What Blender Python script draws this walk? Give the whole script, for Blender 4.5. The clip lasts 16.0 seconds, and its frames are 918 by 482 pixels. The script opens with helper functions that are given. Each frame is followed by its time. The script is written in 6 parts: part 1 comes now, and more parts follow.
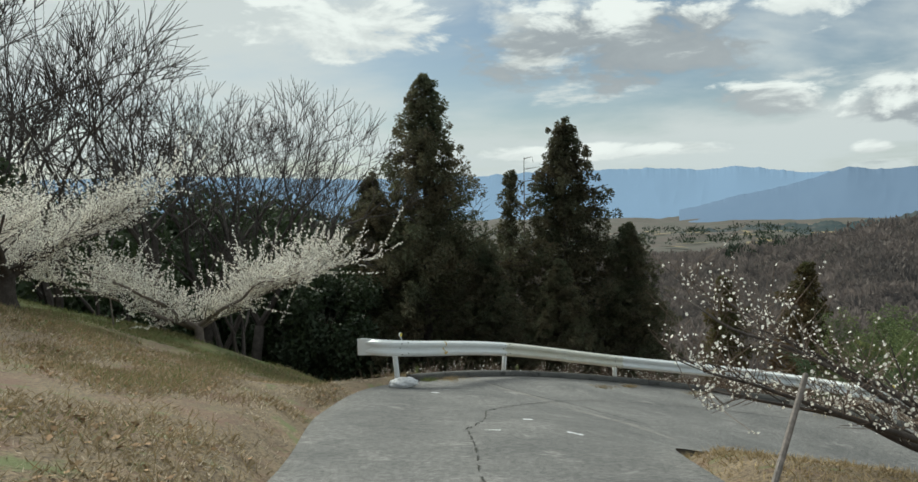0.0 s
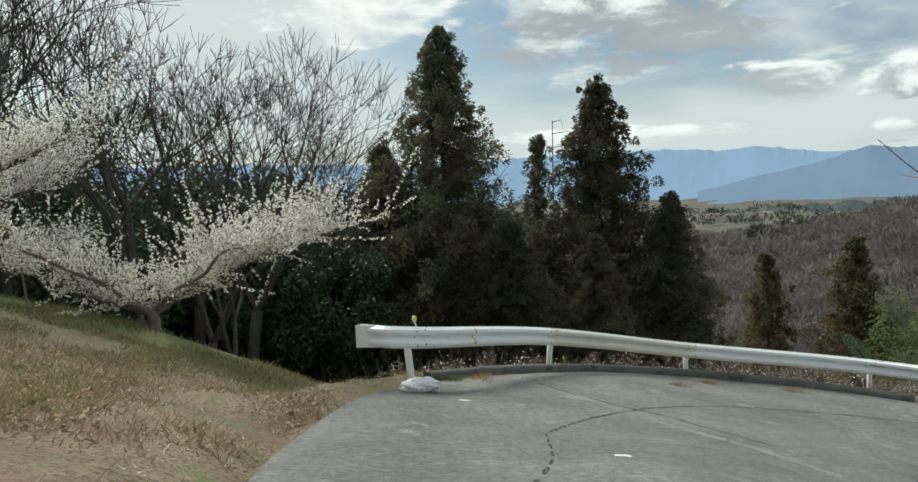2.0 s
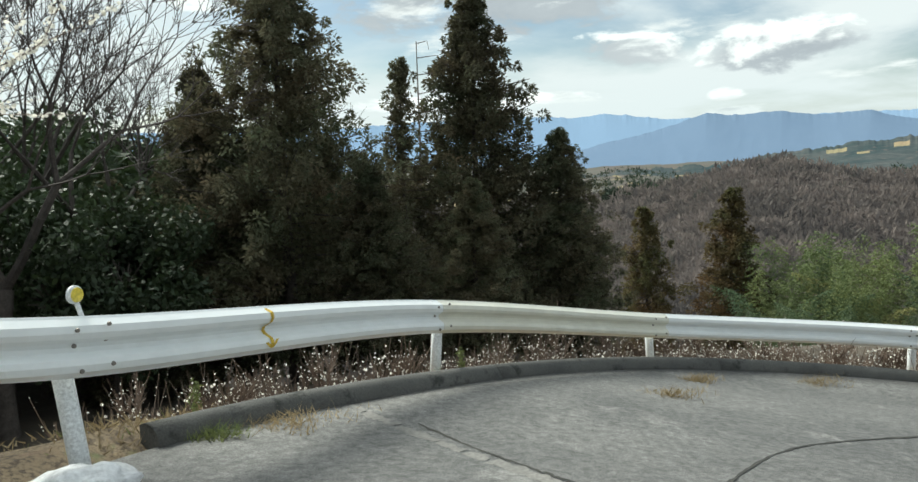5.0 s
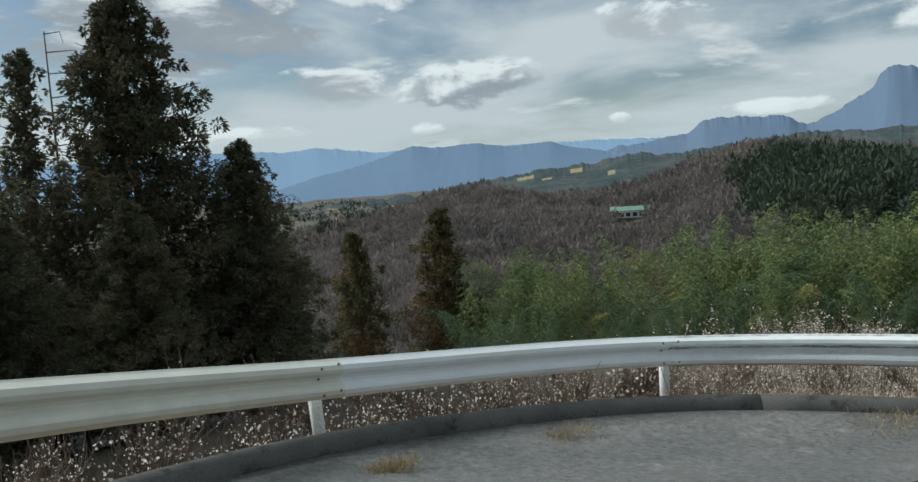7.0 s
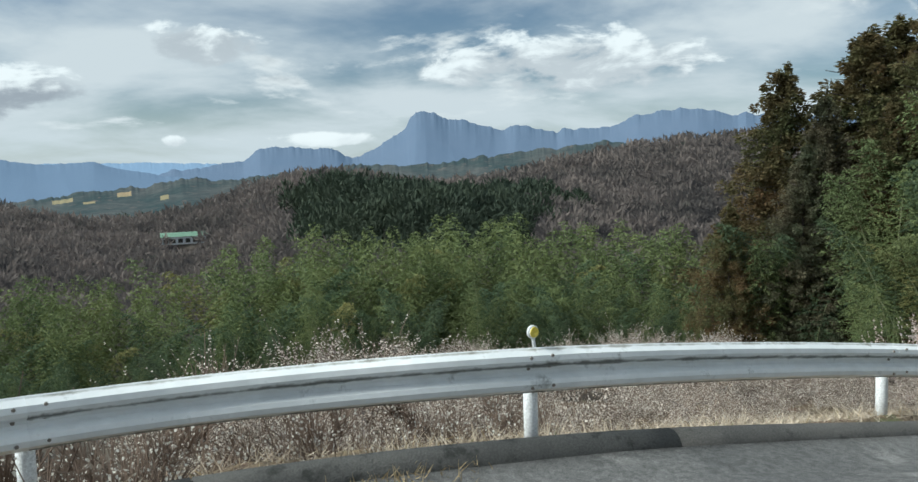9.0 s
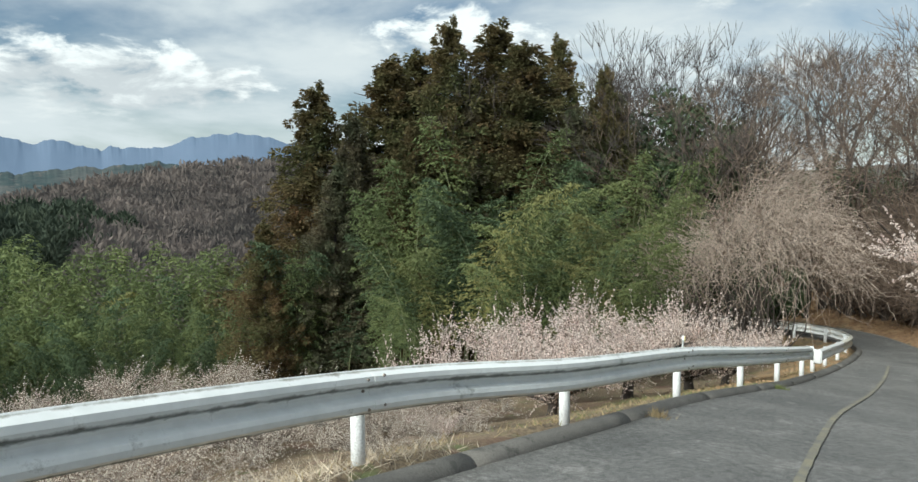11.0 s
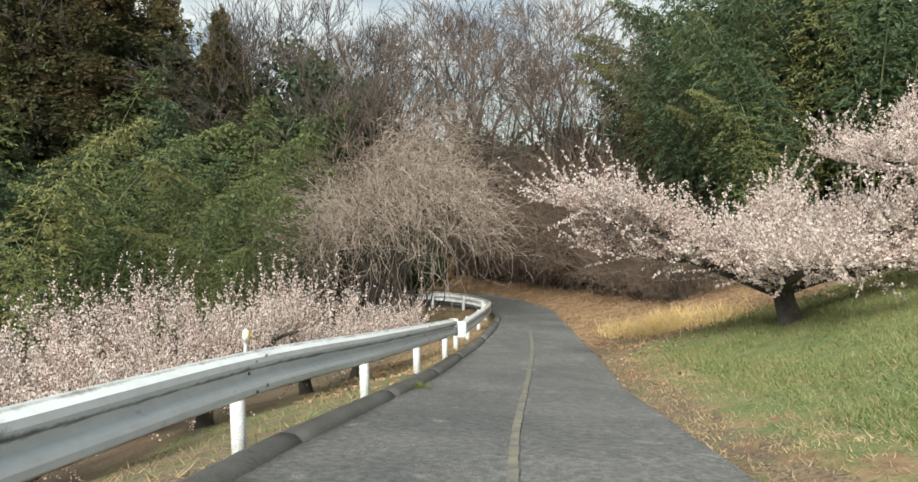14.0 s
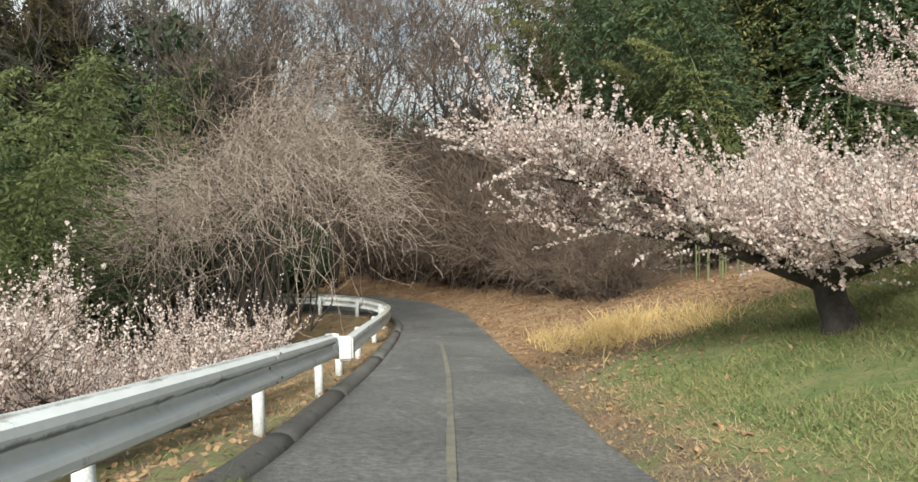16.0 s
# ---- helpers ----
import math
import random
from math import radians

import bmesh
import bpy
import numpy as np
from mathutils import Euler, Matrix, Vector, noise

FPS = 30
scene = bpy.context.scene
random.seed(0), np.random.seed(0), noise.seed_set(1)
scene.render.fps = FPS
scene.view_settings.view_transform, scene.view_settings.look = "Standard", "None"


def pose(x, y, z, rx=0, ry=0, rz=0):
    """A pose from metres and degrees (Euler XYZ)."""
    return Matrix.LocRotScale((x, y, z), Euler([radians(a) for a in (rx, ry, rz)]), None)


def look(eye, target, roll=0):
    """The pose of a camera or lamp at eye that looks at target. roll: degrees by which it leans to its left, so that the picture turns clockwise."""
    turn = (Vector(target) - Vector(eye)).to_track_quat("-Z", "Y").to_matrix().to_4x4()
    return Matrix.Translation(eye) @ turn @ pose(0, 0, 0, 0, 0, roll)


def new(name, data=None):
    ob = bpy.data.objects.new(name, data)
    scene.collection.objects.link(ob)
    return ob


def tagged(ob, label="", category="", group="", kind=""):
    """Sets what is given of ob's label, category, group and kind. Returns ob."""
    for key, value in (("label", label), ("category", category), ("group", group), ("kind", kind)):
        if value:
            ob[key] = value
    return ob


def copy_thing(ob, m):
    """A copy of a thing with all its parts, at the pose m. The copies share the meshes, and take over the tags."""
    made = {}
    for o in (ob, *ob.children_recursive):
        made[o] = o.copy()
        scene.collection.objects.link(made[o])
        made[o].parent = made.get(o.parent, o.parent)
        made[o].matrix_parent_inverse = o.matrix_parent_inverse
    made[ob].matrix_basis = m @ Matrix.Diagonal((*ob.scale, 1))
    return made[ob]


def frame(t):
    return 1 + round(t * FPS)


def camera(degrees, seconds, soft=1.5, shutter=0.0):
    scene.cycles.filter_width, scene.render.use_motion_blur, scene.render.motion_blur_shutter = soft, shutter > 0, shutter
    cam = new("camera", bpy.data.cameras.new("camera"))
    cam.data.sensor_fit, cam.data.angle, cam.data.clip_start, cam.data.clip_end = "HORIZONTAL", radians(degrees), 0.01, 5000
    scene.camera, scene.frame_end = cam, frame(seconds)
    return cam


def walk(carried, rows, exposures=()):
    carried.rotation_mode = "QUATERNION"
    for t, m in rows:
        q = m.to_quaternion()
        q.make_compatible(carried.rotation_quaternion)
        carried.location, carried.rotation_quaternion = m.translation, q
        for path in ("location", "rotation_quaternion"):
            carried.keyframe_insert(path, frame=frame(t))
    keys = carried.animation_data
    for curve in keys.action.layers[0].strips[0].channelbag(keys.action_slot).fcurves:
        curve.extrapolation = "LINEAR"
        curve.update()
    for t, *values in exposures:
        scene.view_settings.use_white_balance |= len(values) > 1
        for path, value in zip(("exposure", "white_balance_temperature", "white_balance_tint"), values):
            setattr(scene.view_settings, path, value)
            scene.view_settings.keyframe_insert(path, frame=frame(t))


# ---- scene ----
cam = camera(62.7, 16.0)
PATH = [  # seconds, eye x y z, heading clockwise from +y, pitch, roll
    (0.0, 0.000, 0.000, 0.000, -0.31, -2.88, -1.17),
    (0.5, -0.082, 1.043, -0.176, -1.16, -3.13, -1.56),
    (1.0, -0.151, 2.112, -0.374, -1.47, -3.84, -1.85),
    (1.5, -0.223, 3.204, -0.565, -1.46, -4.00, -1.84),
    (2.0, -0.317, 4.372, -0.780, -1.61, -3.99, -1.97),
    (2.5, -0.358, 5.527, -0.985, -1.62, -3.96, -2.28),
    (3.0, -0.416, 6.723, -1.202, -1.03, -4.43, -2.18),
    (5.5, 0.454, 12.693, -2.301, 13.50, -7.05, -2.62),
    (6.0, 0.914, 13.629, -2.497, 19.01, -6.07, -3.05),
    (6.5, 1.514, 14.533, -2.697, 24.10, -5.51, -3.42),
    (7.0, 2.235, 15.302, -2.914, 30.16, -5.42, -3.97),
    (7.5, 3.039, 15.854, -3.098, 38.29, -5.54, -4.98),
    (8.0, 3.851, 16.347, -3.281, 49.65, -5.78, -2.91),
    (8.5, 4.730, 16.689, -3.490, 56.85, -5.63, -2.44),
    (9.0, 5.549, 16.882, -3.662, 63.04, -5.07, -1.84),
    (9.5, 6.212, 16.857, -3.735, 70.48, -4.82, -1.77),
    (10.0, 6.915, 16.759, -3.855, 80.12, -4.43, -0.47),
    (12.5, 10.960, 15.050, -4.610, 111.69, -4.64, -2.07),
    (13.0, 11.745, 14.583, -4.760, 116.18, -4.95, -1.50),
    (13.5, 12.571, 14.077, -4.944, 119.60, -5.56, -0.96),
    (14.0, 13.393, 13.548, -5.099, 122.20, -5.41, -0.33),
    (14.5, 14.255, 12.995, -5.250, 124.56, -4.87, -0.39),
    (15.0, 15.181, 12.322, -5.448, 126.85, -4.81, -0.16),
    (15.5, 16.193, 11.572, -5.658, 128.41, -4.76, -0.21),
    (16.0, 17.290, 10.770, -5.900, 129.75, -5.34, -0.49),
]


def row(t, x, y, z, az, pitch, roll):
    a, p = radians(az), radians(pitch)
    way = Vector((math.sin(a) * math.cos(p), math.cos(a) * math.cos(p), math.sin(p)))
    eye = Vector((x, y, z))
    return t, look(eye, eye + way, roll)


walk(cam, [row(*r) for r in PATH], [(0, -0.22, 6400, -1), (1.5, -0.15, 6400, -1), (3, 0.05, 6400, -1), (5.5, 0.25, 6350, -1), (7, -0.4, 6000, 0), (9, -0.15, 5950, 0), (10, -0.1, 6000, 0), (12.5, 0.2, 6450, 2), (16, 0.15, 6500, 3)])

# ---- world and light ----
SUN_AZ, SUN_EL = -38.0, 40.0  # heading clockwise from +y, and height
world = bpy.data.worlds.new("sky")
scene.world = world
world.use_nodes = True
nt = world.node_tree
nt.nodes.clear()


def node(tree, kind, **values):
    n = tree.nodes.new(kind)
    for k, v in values.items():
        n.inputs[k.replace("_", " ")].default_value = v
    return n


def link(tree, a, b):
    tree.links.new(a, b)


sky = nt.nodes.new("ShaderNodeTexSky")
sky.sky_type, sky.sun_disc = "NISHITA", False
sky.sun_elevation, sky.sun_rotation = radians(SUN_EL), radians(SUN_AZ)
sky.altitude, sky.dust_density = 300, 1.2
coord = nt.nodes.new("ShaderNodeTexCoord")
sep = nt.nodes.new("ShaderNodeSeparateXYZ")
link(nt, coord.outputs["Generated"], sep.inputs[0])
# clouds lie on a flat layer: the direction divided by its height
lift = nt.nodes.new("ShaderNodeMath")
lift.operation, lift.inputs[1].default_value = "MAXIMUM", 0.0
link(nt, sep.outputs[2], lift.inputs[0])
lift2 = nt.nodes.new("ShaderNodeMath")
lift2.operation, lift2.inputs[1].default_value = "ADD", 0.16
link(nt, lift.outputs[0], lift2.inputs[0])
flat = nt.nodes.new("ShaderNodeVectorMath")
flat.operation = "DIVIDE"
comb = nt.nodes.new("ShaderNodeCombineXYZ")
for i in range(3):
    link(nt, lift2.outputs[0], comb.inputs[i])
link(nt, coord.outputs["Generated"], flat.inputs[0])
link(nt, comb.outputs[0], flat.inputs[1])


def cloud(scale, seed, lo, hi, detail=8.0, rough=0.55, warp=0.6):
    m = nt.nodes.new("ShaderNodeMapping")
    m.inputs["Location"].default_value = (seed, seed * 0.7, 0)
    m.inputs["Scale"].default_value = (1.0, 1.0, 0.0)
    link(nt, flat.outputs[0], m.inputs[0])
    n = node(nt, "ShaderNodeTexNoise", Scale=scale, Detail=detail, Roughness=rough, Distortion=warp)
    link(nt, m.outputs[0], n.inputs["Vector"])
    r = node(nt, "ShaderNodeMapRange", From_Min=lo, From_Max=hi)
    r.interpolation_type = "SMOOTHSTEP"
    link(nt, n.outputs["Fac"], r.inputs["Value"])
    return r.outputs["Result"]


def mixc(tree, fac, a, b, blend="MIX"):
    m = tree.nodes.new("ShaderNodeMix")
    m.data_type, m.blend_type = "RGBA", blend
    for sock, v in ((m.inputs[0], fac), (m.inputs[6], a), (m.inputs[7], b)):
        if isinstance(v, bpy.types.NodeSocket):
            link(tree, v, sock)
        elif isinstance(v, (int, float)):
            sock.default_value = v
        else:
            sock.default_value = (*v, 1)
    return m.outputs[2]


thin = cloud(0.7, 3.1, 0.33, 0.60, warp=0.25)
lumps = cloud(1.25, 11.2, 0.56, 0.66, 9.0, 0.58, 0.15)
dark = cloud(1.25, 11.23, 0.62, 0.76, 9.0, 0.55, 0.15)
tone = mixc(nt, thin, sky.outputs[0], (8.8, 9.1, 9.4))
tone = mixc(nt, lumps, tone, (10.0, 10.1, 10.2))
tone = mixc(nt, dark, tone, (4.6, 4.9, 5.3))
low = node(nt, "ShaderNodeMapRange", From_Min=0.0, From_Max=0.10, To_Min=0.75, To_Max=0.0)
link(nt, sep.outputs[2], low.inputs["Value"])
tone = mixc(nt, low.outputs["Result"], tone, (8.2, 8.8, 9.1))


def arith(op, a, b=None, c=None):
    n = nt.nodes.new("ShaderNodeMath")
    n.operation = op
    for sock, v in zip(n.inputs, (a, b, c)):
        if isinstance(v, bpy.types.NodeSocket):
            link(nt, v, sock)
        elif v is not None:
            sock.default_value = v
    return n.outputs[0]


heading = arith("MULTIPLY", arith("ARCTAN2", sep.outputs[0], sep.outputs[1]), 57.29578)
height = arith("MULTIPLY", arith("ARCSINE", sep.outputs[2]), 57.29578)
puff_map = nt.nodes.new("ShaderNodeMapping")
puff_map.inputs["Scale"].default_value = (1.0, 1.0, 2.4)
link(nt, coord.outputs["Generated"], puff_map.inputs[0])
puff = node(nt, "ShaderNodeTexNoise", Scale=11.0, Detail=8.0, Roughness=0.6, Distortion=0.3)
link(nt, puff_map.outputs[0], puff.inputs["Vector"])
puff_fac = arith("MULTIPLY", arith("SUBTRACT", puff.outputs["Fac"], 0.5), 3.4)


def cumulus(az, el, half_w, half_h, grey, sag=0.0, soft=0.55):
    """One fair-weather cloud: bright ragged top, grey flat underside."""
    u = arith("DIVIDE", arith("SUBTRACT", heading, az), half_w)
    v = arith("DIVIDE", arith("SUBTRACT", height, el), half_h)
    d = arith("ADD", arith("MULTIPLY", u, u), arith("MULTIPLY", v, v))
    body = node(nt, "ShaderNodeMapRange", From_Min=0.0, From_Max=soft)
    body.interpolation_type = "SMOOTHSTEP"
    link(nt, arith("ADD", arith("SUBTRACT", 0.75, d), puff_fac), body.inputs["Value"])
    belly = node(nt, "ShaderNodeMapRange", From_Min=0.55 + sag, From_Max=-0.45 + sag, To_Min=0.0, To_Max=grey)
    belly.interpolation_type = "SMOOTHSTEP"
    link(nt, arith("ADD", v, arith("MULTIPLY", puff_fac, 1.5)), belly.inputs["Value"])
    return mixc(nt, body.outputs["Result"], tone, mixc(nt, belly.outputs["Result"], (12.2, 12.3, 12.3), mixc(nt, puff.outputs["Fac"], (3.0, 3.3, 3.9), (6.4, 6.7, 7.2))))


for spot in ((11.5, 11.2, 12.5, 3.8, 0.95, 0.75), (-8.0, 13.5, 9.0, 3.0, 0.35), (21.4, 6.9, 5.0, 1.7, 0.8, 0.25), (32.5, 6.3, 6.6, 2.2, 0.95, 0.25), (45.0, 9.8, 4.6, 1.6, 0.7, 0.4), (71.0, 8.2, 13.0, 2.6, 0.6, 0.2),
             (28.5, 3.2, 1.6, 0.7, 0.4), (42.7, 3.0, 1.1, 0.5, 0.4), (8.0, 3.6, 12.0, 0.8, 0.2), (54.0, 2.9, 5.0, 0.7, 0.15), (24.0, 13.0, 4.0, 1.4, 0.2), (96.0, 11.0, 9.0, 3.0, 0.4),
             (-30.0, 18.0, 14.0, 5.0, 0.3), (60.0, 18.0, 12.0, 4.0, 0.6), (120.0, 16.0, 12.0, 4.0, 0.4)):
    tone = cumulus(*spot)
bg = node(nt, "ShaderNodeBackground", Strength=0.085)
link(nt, tone, bg.inputs["Color"])
wout = nt.nodes.new("ShaderNodeOutputWorld")
link(nt, bg.outputs[0], wout.inputs[0])

sun = new("sun", bpy.data.lights.new("sun", "SUN"))
sun.data.energy, sun.data.angle, sun.data.color = 4.6, radians(24), (1.0, 0.95, 0.88)
sa, se = radians(SUN_AZ), radians(SUN_EL)
sun.matrix_world = look((math.sin(sa) * 60 * math.cos(se), math.cos(sa) * 60 * math.cos(se), 60 * math.sin(se)), (0, 0, 0))


# ---- materials ----
def material(name, c1, c2, scale=4.0, rough=0.85, bump=0.3, fine=40.0, metallic=0.0, c3=None, c3_cover=0.45, depth=0.02, vary=0.0, glow=None, through_light=0.0, spec=0.5, grain=1.0):
    """Two tones by a broad noise, a third in patches, fine relief; vary shifts the tone from object to object."""
    m = bpy.data.materials.new(name)
    m.use_nodes = True
    t = m.node_tree
    t.nodes.clear()
    out = t.nodes.new("ShaderNodeOutputMaterial")
    p = t.nodes.new("ShaderNodeBsdfPrincipled")
    p.inputs["Roughness"].default_value, p.inputs["Metallic"].default_value = rough, metallic
    p.inputs["Specular IOR Level"].default_value = spec
    c = t.nodes.new("ShaderNodeTexCoord")
    a = node(t, "ShaderNodeTexNoise", Scale=scale, Detail=6.0, Roughness=0.6)
    f = node(t, "ShaderNodeTexNoise", Scale=fine, Detail=4.0, Roughness=0.6)
    link(t, c.outputs["Object"], a.inputs["Vector"])
    link(t, c.outputs["Object"], f.inputs["Vector"])
    r = node(t, "ShaderNodeMapRange", From_Min=0.35, From_Max=0.65)
    link(t, a.outputs["Fac"], r.inputs["Value"])
    col = mixc(t, r.outputs[0], c1, c2)
    if c3:
        q = node(t, "ShaderNodeTexNoise", Scale=scale * 2.7, Detail=8.0, Roughness=0.65)
        link(t, c.outputs["Object"], q.inputs["Vector"])
        rq = node(t, "ShaderNodeMapRange", From_Min=1 - c3_cover, From_Max=1.08 - c3_cover)
        link(t, q.outputs["Fac"], rq.inputs["Value"])
        col = mixc(t, rq.outputs[0], col, c3)
    rf = node(t, "ShaderNodeMapRange", From_Min=0.3, From_Max=0.7, To_Min=1 - 0.28 * grain, To_Max=1 + 0.25 * grain)
    link(t, f.outputs["Fac"], rf.inputs["Value"])
    hsv = node(t, "ShaderNodeHueSaturation")
    link(t, col, hsv.inputs["Color"])
    link(t, rf.outputs[0], hsv.inputs["Value"])
    col = hsv.outputs[0]
    if vary:
        info = t.nodes.new("ShaderNodeObjectInfo")
        geo = t.nodes.new("ShaderNodeNewGeometry")
        add = t.nodes.new("ShaderNodeMath")
        add.operation = "ADD"
        link(t, info.outputs["Random"], add.inputs[0])
        link(t, geo.outputs["Random Per Island"], add.inputs[1])
        rv = node(t, "ShaderNodeMapRange", From_Min=0.0, From_Max=2.0, To_Min=1 - vary, To_Max=1 + vary)
        link(t, add.outputs[0], rv.inputs["Value"])
        h2 = node(t, "ShaderNodeHueSaturation")
        link(t, col, h2.inputs["Color"])
        link(t, rv.outputs[0], h2.inputs["Value"])
        col = h2.outputs[0]
    link(t, col, p.inputs["Base Color"])
    if bump:
        b = node(t, "ShaderNodeBump", Strength=bump, Distance=depth)
        link(t, f.outputs["Fac"], b.inputs["Height"])
        link(t, b.outputs[0], p.inputs["Normal"])
    if glow:
        p.inputs["Emission Color"].default_value, p.inputs["Emission Strength"].default_value = (*glow[:3], 1), glow[3]
    surf = p.outputs[0]
    if through_light:
        tr = t.nodes.new("ShaderNodeBsdfTranslucent")
        link(t, col, tr.inputs["Color"])
        mx = node(t, "ShaderNodeMixShader", Fac=through_light)
        link(t, surf, mx.inputs[1])
        link(t, tr.outputs[0], mx.inputs[2])
        surf = mx.outputs[0]
    link(t, surf, out.inputs[0])
    return m


M_BARK = material("bark", (0.055, 0.045, 0.04), (0.10, 0.085, 0.075), 6, 0.95, 0.6, 30)
M_BARK_PALE = material("pale_bark", (0.16, 0.135, 0.12), (0.24, 0.20, 0.18), 5, 0.95, 0.5, 30)
M_DARK_TWIG = material("dark_twig", (0.06, 0.05, 0.046), (0.095, 0.08, 0.074), 2, 0.95, 0.0, vary=0.25)
M_TWIG = material("twig", (0.15, 0.11, 0.085), (0.22, 0.165, 0.13), 2, 0.95, 0.0, vary=0.25)
M_VINE = material("vine", (0.30, 0.24, 0.20), (0.42, 0.345, 0.29), 2, 0.95, 0.0, vary=0.3)
M_BLOSSOM_WHITE = material("white_blossom", (0.90, 0.88, 0.82), (0.84, 0.82, 0.74), 3, 0.8, 0.0, vary=0.2, through_light=0.42)
M_BLOSSOM_PINK = material("pink_blossom", (0.92, 0.84, 0.79), (0.87, 0.70, 0.65), 1.5, 0.8, 0.0, vary=0.2, through_light=0.42)
M_BLOSSOM_PALE = material("pale_blossom", (0.88, 0.83, 0.74), (0.80, 0.71, 0.63), 1.5, 0.8, 0.0, vary=0.2, through_light=0.42)
M_CEDAR = material("cedar_foliage", (0.108, 0.13, 0.077), (0.172, 0.142, 0.092), 0.35, 0.9, 0.0, vary=0.5, through_light=0.36, spec=0.2)
M_CEDAR_BROWN = material("bronzed_cedar_foliage", (0.189, 0.119, 0.062), (0.098, 0.126, 0.056), 0.25, 0.9, 0.0, vary=0.5, through_light=0.34, spec=0.2)
M_BAMBOO = material("bamboo_leaf", (0.12, 0.16, 0.066), (0.185, 0.215, 0.085), 0.2, 0.7, 0.0, vary=0.5, through_light=0.25, spec=0.3)
# bamboo leaf again in a darker tone: shade put into the colour
M_BAMBOO_DARK = material("shaded_bamboo_leaf", (0.065, 0.102, 0.054), (0.10, 0.138, 0.066), 0.2, 0.7, 0.0, vary=0.5, through_light=0.22, spec=0.3)
M_BAMBOO_YELLOW = material("yellowed_bamboo_leaf", (0.25, 0.23, 0.085), (0.17, 0.19, 0.075), 0.3, 0.7, 0.0, vary=0.45, through_light=0.25, spec=0.3)
M_CULM = material("bamboo_culm", (0.16, 0.19, 0.09), (0.24, 0.25, 0.13), 1, 0.5, 0.0)
M_BROADLEAF = material("evergreen_leaf", (0.038, 0.065, 0.030), (0.065, 0.095, 0.036), 0.4, 0.6, 0.0, vary=0.5, through_light=0.15)
# bare_woods has a weak blue emission that paints distance haze over it
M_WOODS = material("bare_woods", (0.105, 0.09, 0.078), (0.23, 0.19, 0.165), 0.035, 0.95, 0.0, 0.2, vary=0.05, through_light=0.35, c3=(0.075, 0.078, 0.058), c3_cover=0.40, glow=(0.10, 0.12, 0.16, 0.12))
M_WOODS_GREEN = material("conifer_woods", (0.035, 0.052, 0.036), (0.06, 0.08, 0.05), 0.02, 0.95, 0.0, vary=0.12, through_light=0.2)
M_STRAW = material("dry_grass", (0.42, 0.33, 0.19), (0.30, 0.23, 0.13), 0.8, 0.9, 0.0, vary=0.35, through_light=0.2)
M_PALE_GRASS = material("pale_dry_grass", (0.66, 0.57, 0.45), (0.50, 0.42, 0.32), 0.9, 0.9, 0.0, vary=0.35, through_light=0.2)
M_GRASS = material("green_grass", (0.15, 0.205, 0.07), (0.27, 0.28, 0.115), 0.8, 0.8, 0.0, vary=0.35, through_light=0.2)
M_GOLD = material("golden_dry_grass", (0.72, 0.55, 0.27), (0.60, 0.45, 0.21), 0.8, 0.9, 0.0, vary=0.3, through_light=0.25)
M_LITTER = material("fallen_leaf", (0.32, 0.19, 0.10), (0.42, 0.28, 0.16), 0.8, 0.9, 0.0, vary=0.4)
M_WHITE = material("weathered_white_paint", (0.86, 0.88, 0.88), (0.76, 0.79, 0.79), 0.9, 0.42, 0.03, 7, c3=(0.42, 0.41, 0.37), c3_cover=0.24, grain=0.2)
M_POST = material("white_post_paint", (0.80, 0.82, 0.83), (0.74, 0.76, 0.77), 2.5, 0.45, 0.1, 60, c3=(0.5, 0.47, 0.42), c3_cover=0.26)
M_RUST = material("rusty_steel", (0.20, 0.09, 0.04), (0.30, 0.15, 0.08), 12, 0.9, 0.4)
M_BOLT = material("dull_steel", (0.22, 0.20, 0.18), (0.34, 0.31, 0.28), 20, 0.5, 0.2, metallic=0.6)
M_YELLOW = material("yellow_reflector", (0.80, 0.62, 0.06), (0.85, 0.7, 0.15), 5, 0.35, 0.1)
M_ARROW = material("yellow_paint", (0.72, 0.50, 0.06), (0.62, 0.42, 0.05), 12, 0.7, 0.0)
M_KERB = material("dark_kerb_asphalt", (0.085, 0.084, 0.080), (0.13, 0.127, 0.118), 1.4, 0.92, 0.7, 70, c3=(0.045, 0.046, 0.042), c3_cover=0.45)
# a lighter tone of the kerb, used past the bend
M_KERB_LIGHTER = material("lighter_kerb_asphalt", (0.13, 0.125, 0.115), (0.19, 0.18, 0.165), 1.4, 0.92, 0.7, 70, c3=(0.09, 0.088, 0.08), c3_cover=0.42)
M_CRACK = material("crack_dirt", (0.035, 0.035, 0.033), (0.06, 0.058, 0.05), 3, 0.95, 0.4)
M_SEAM = material("pale_seam", (0.24, 0.23, 0.215), (0.18, 0.175, 0.165), 3, 0.95, 0.4)
M_BAG = material("white_plastic_bag", (0.80, 0.80, 0.80), (0.68, 0.68, 0.69), 6, 0.5, 0.5, 25)
M_STRUT = material("weathered_pole", (0.16, 0.14, 0.125), (0.24, 0.21, 0.19), 8, 0.9, 0.4)
M_ROOF = material("green_netting", (0.15, 0.27, 0.19), (0.20, 0.33, 0.24), 0.3, 0.8, 0.0)
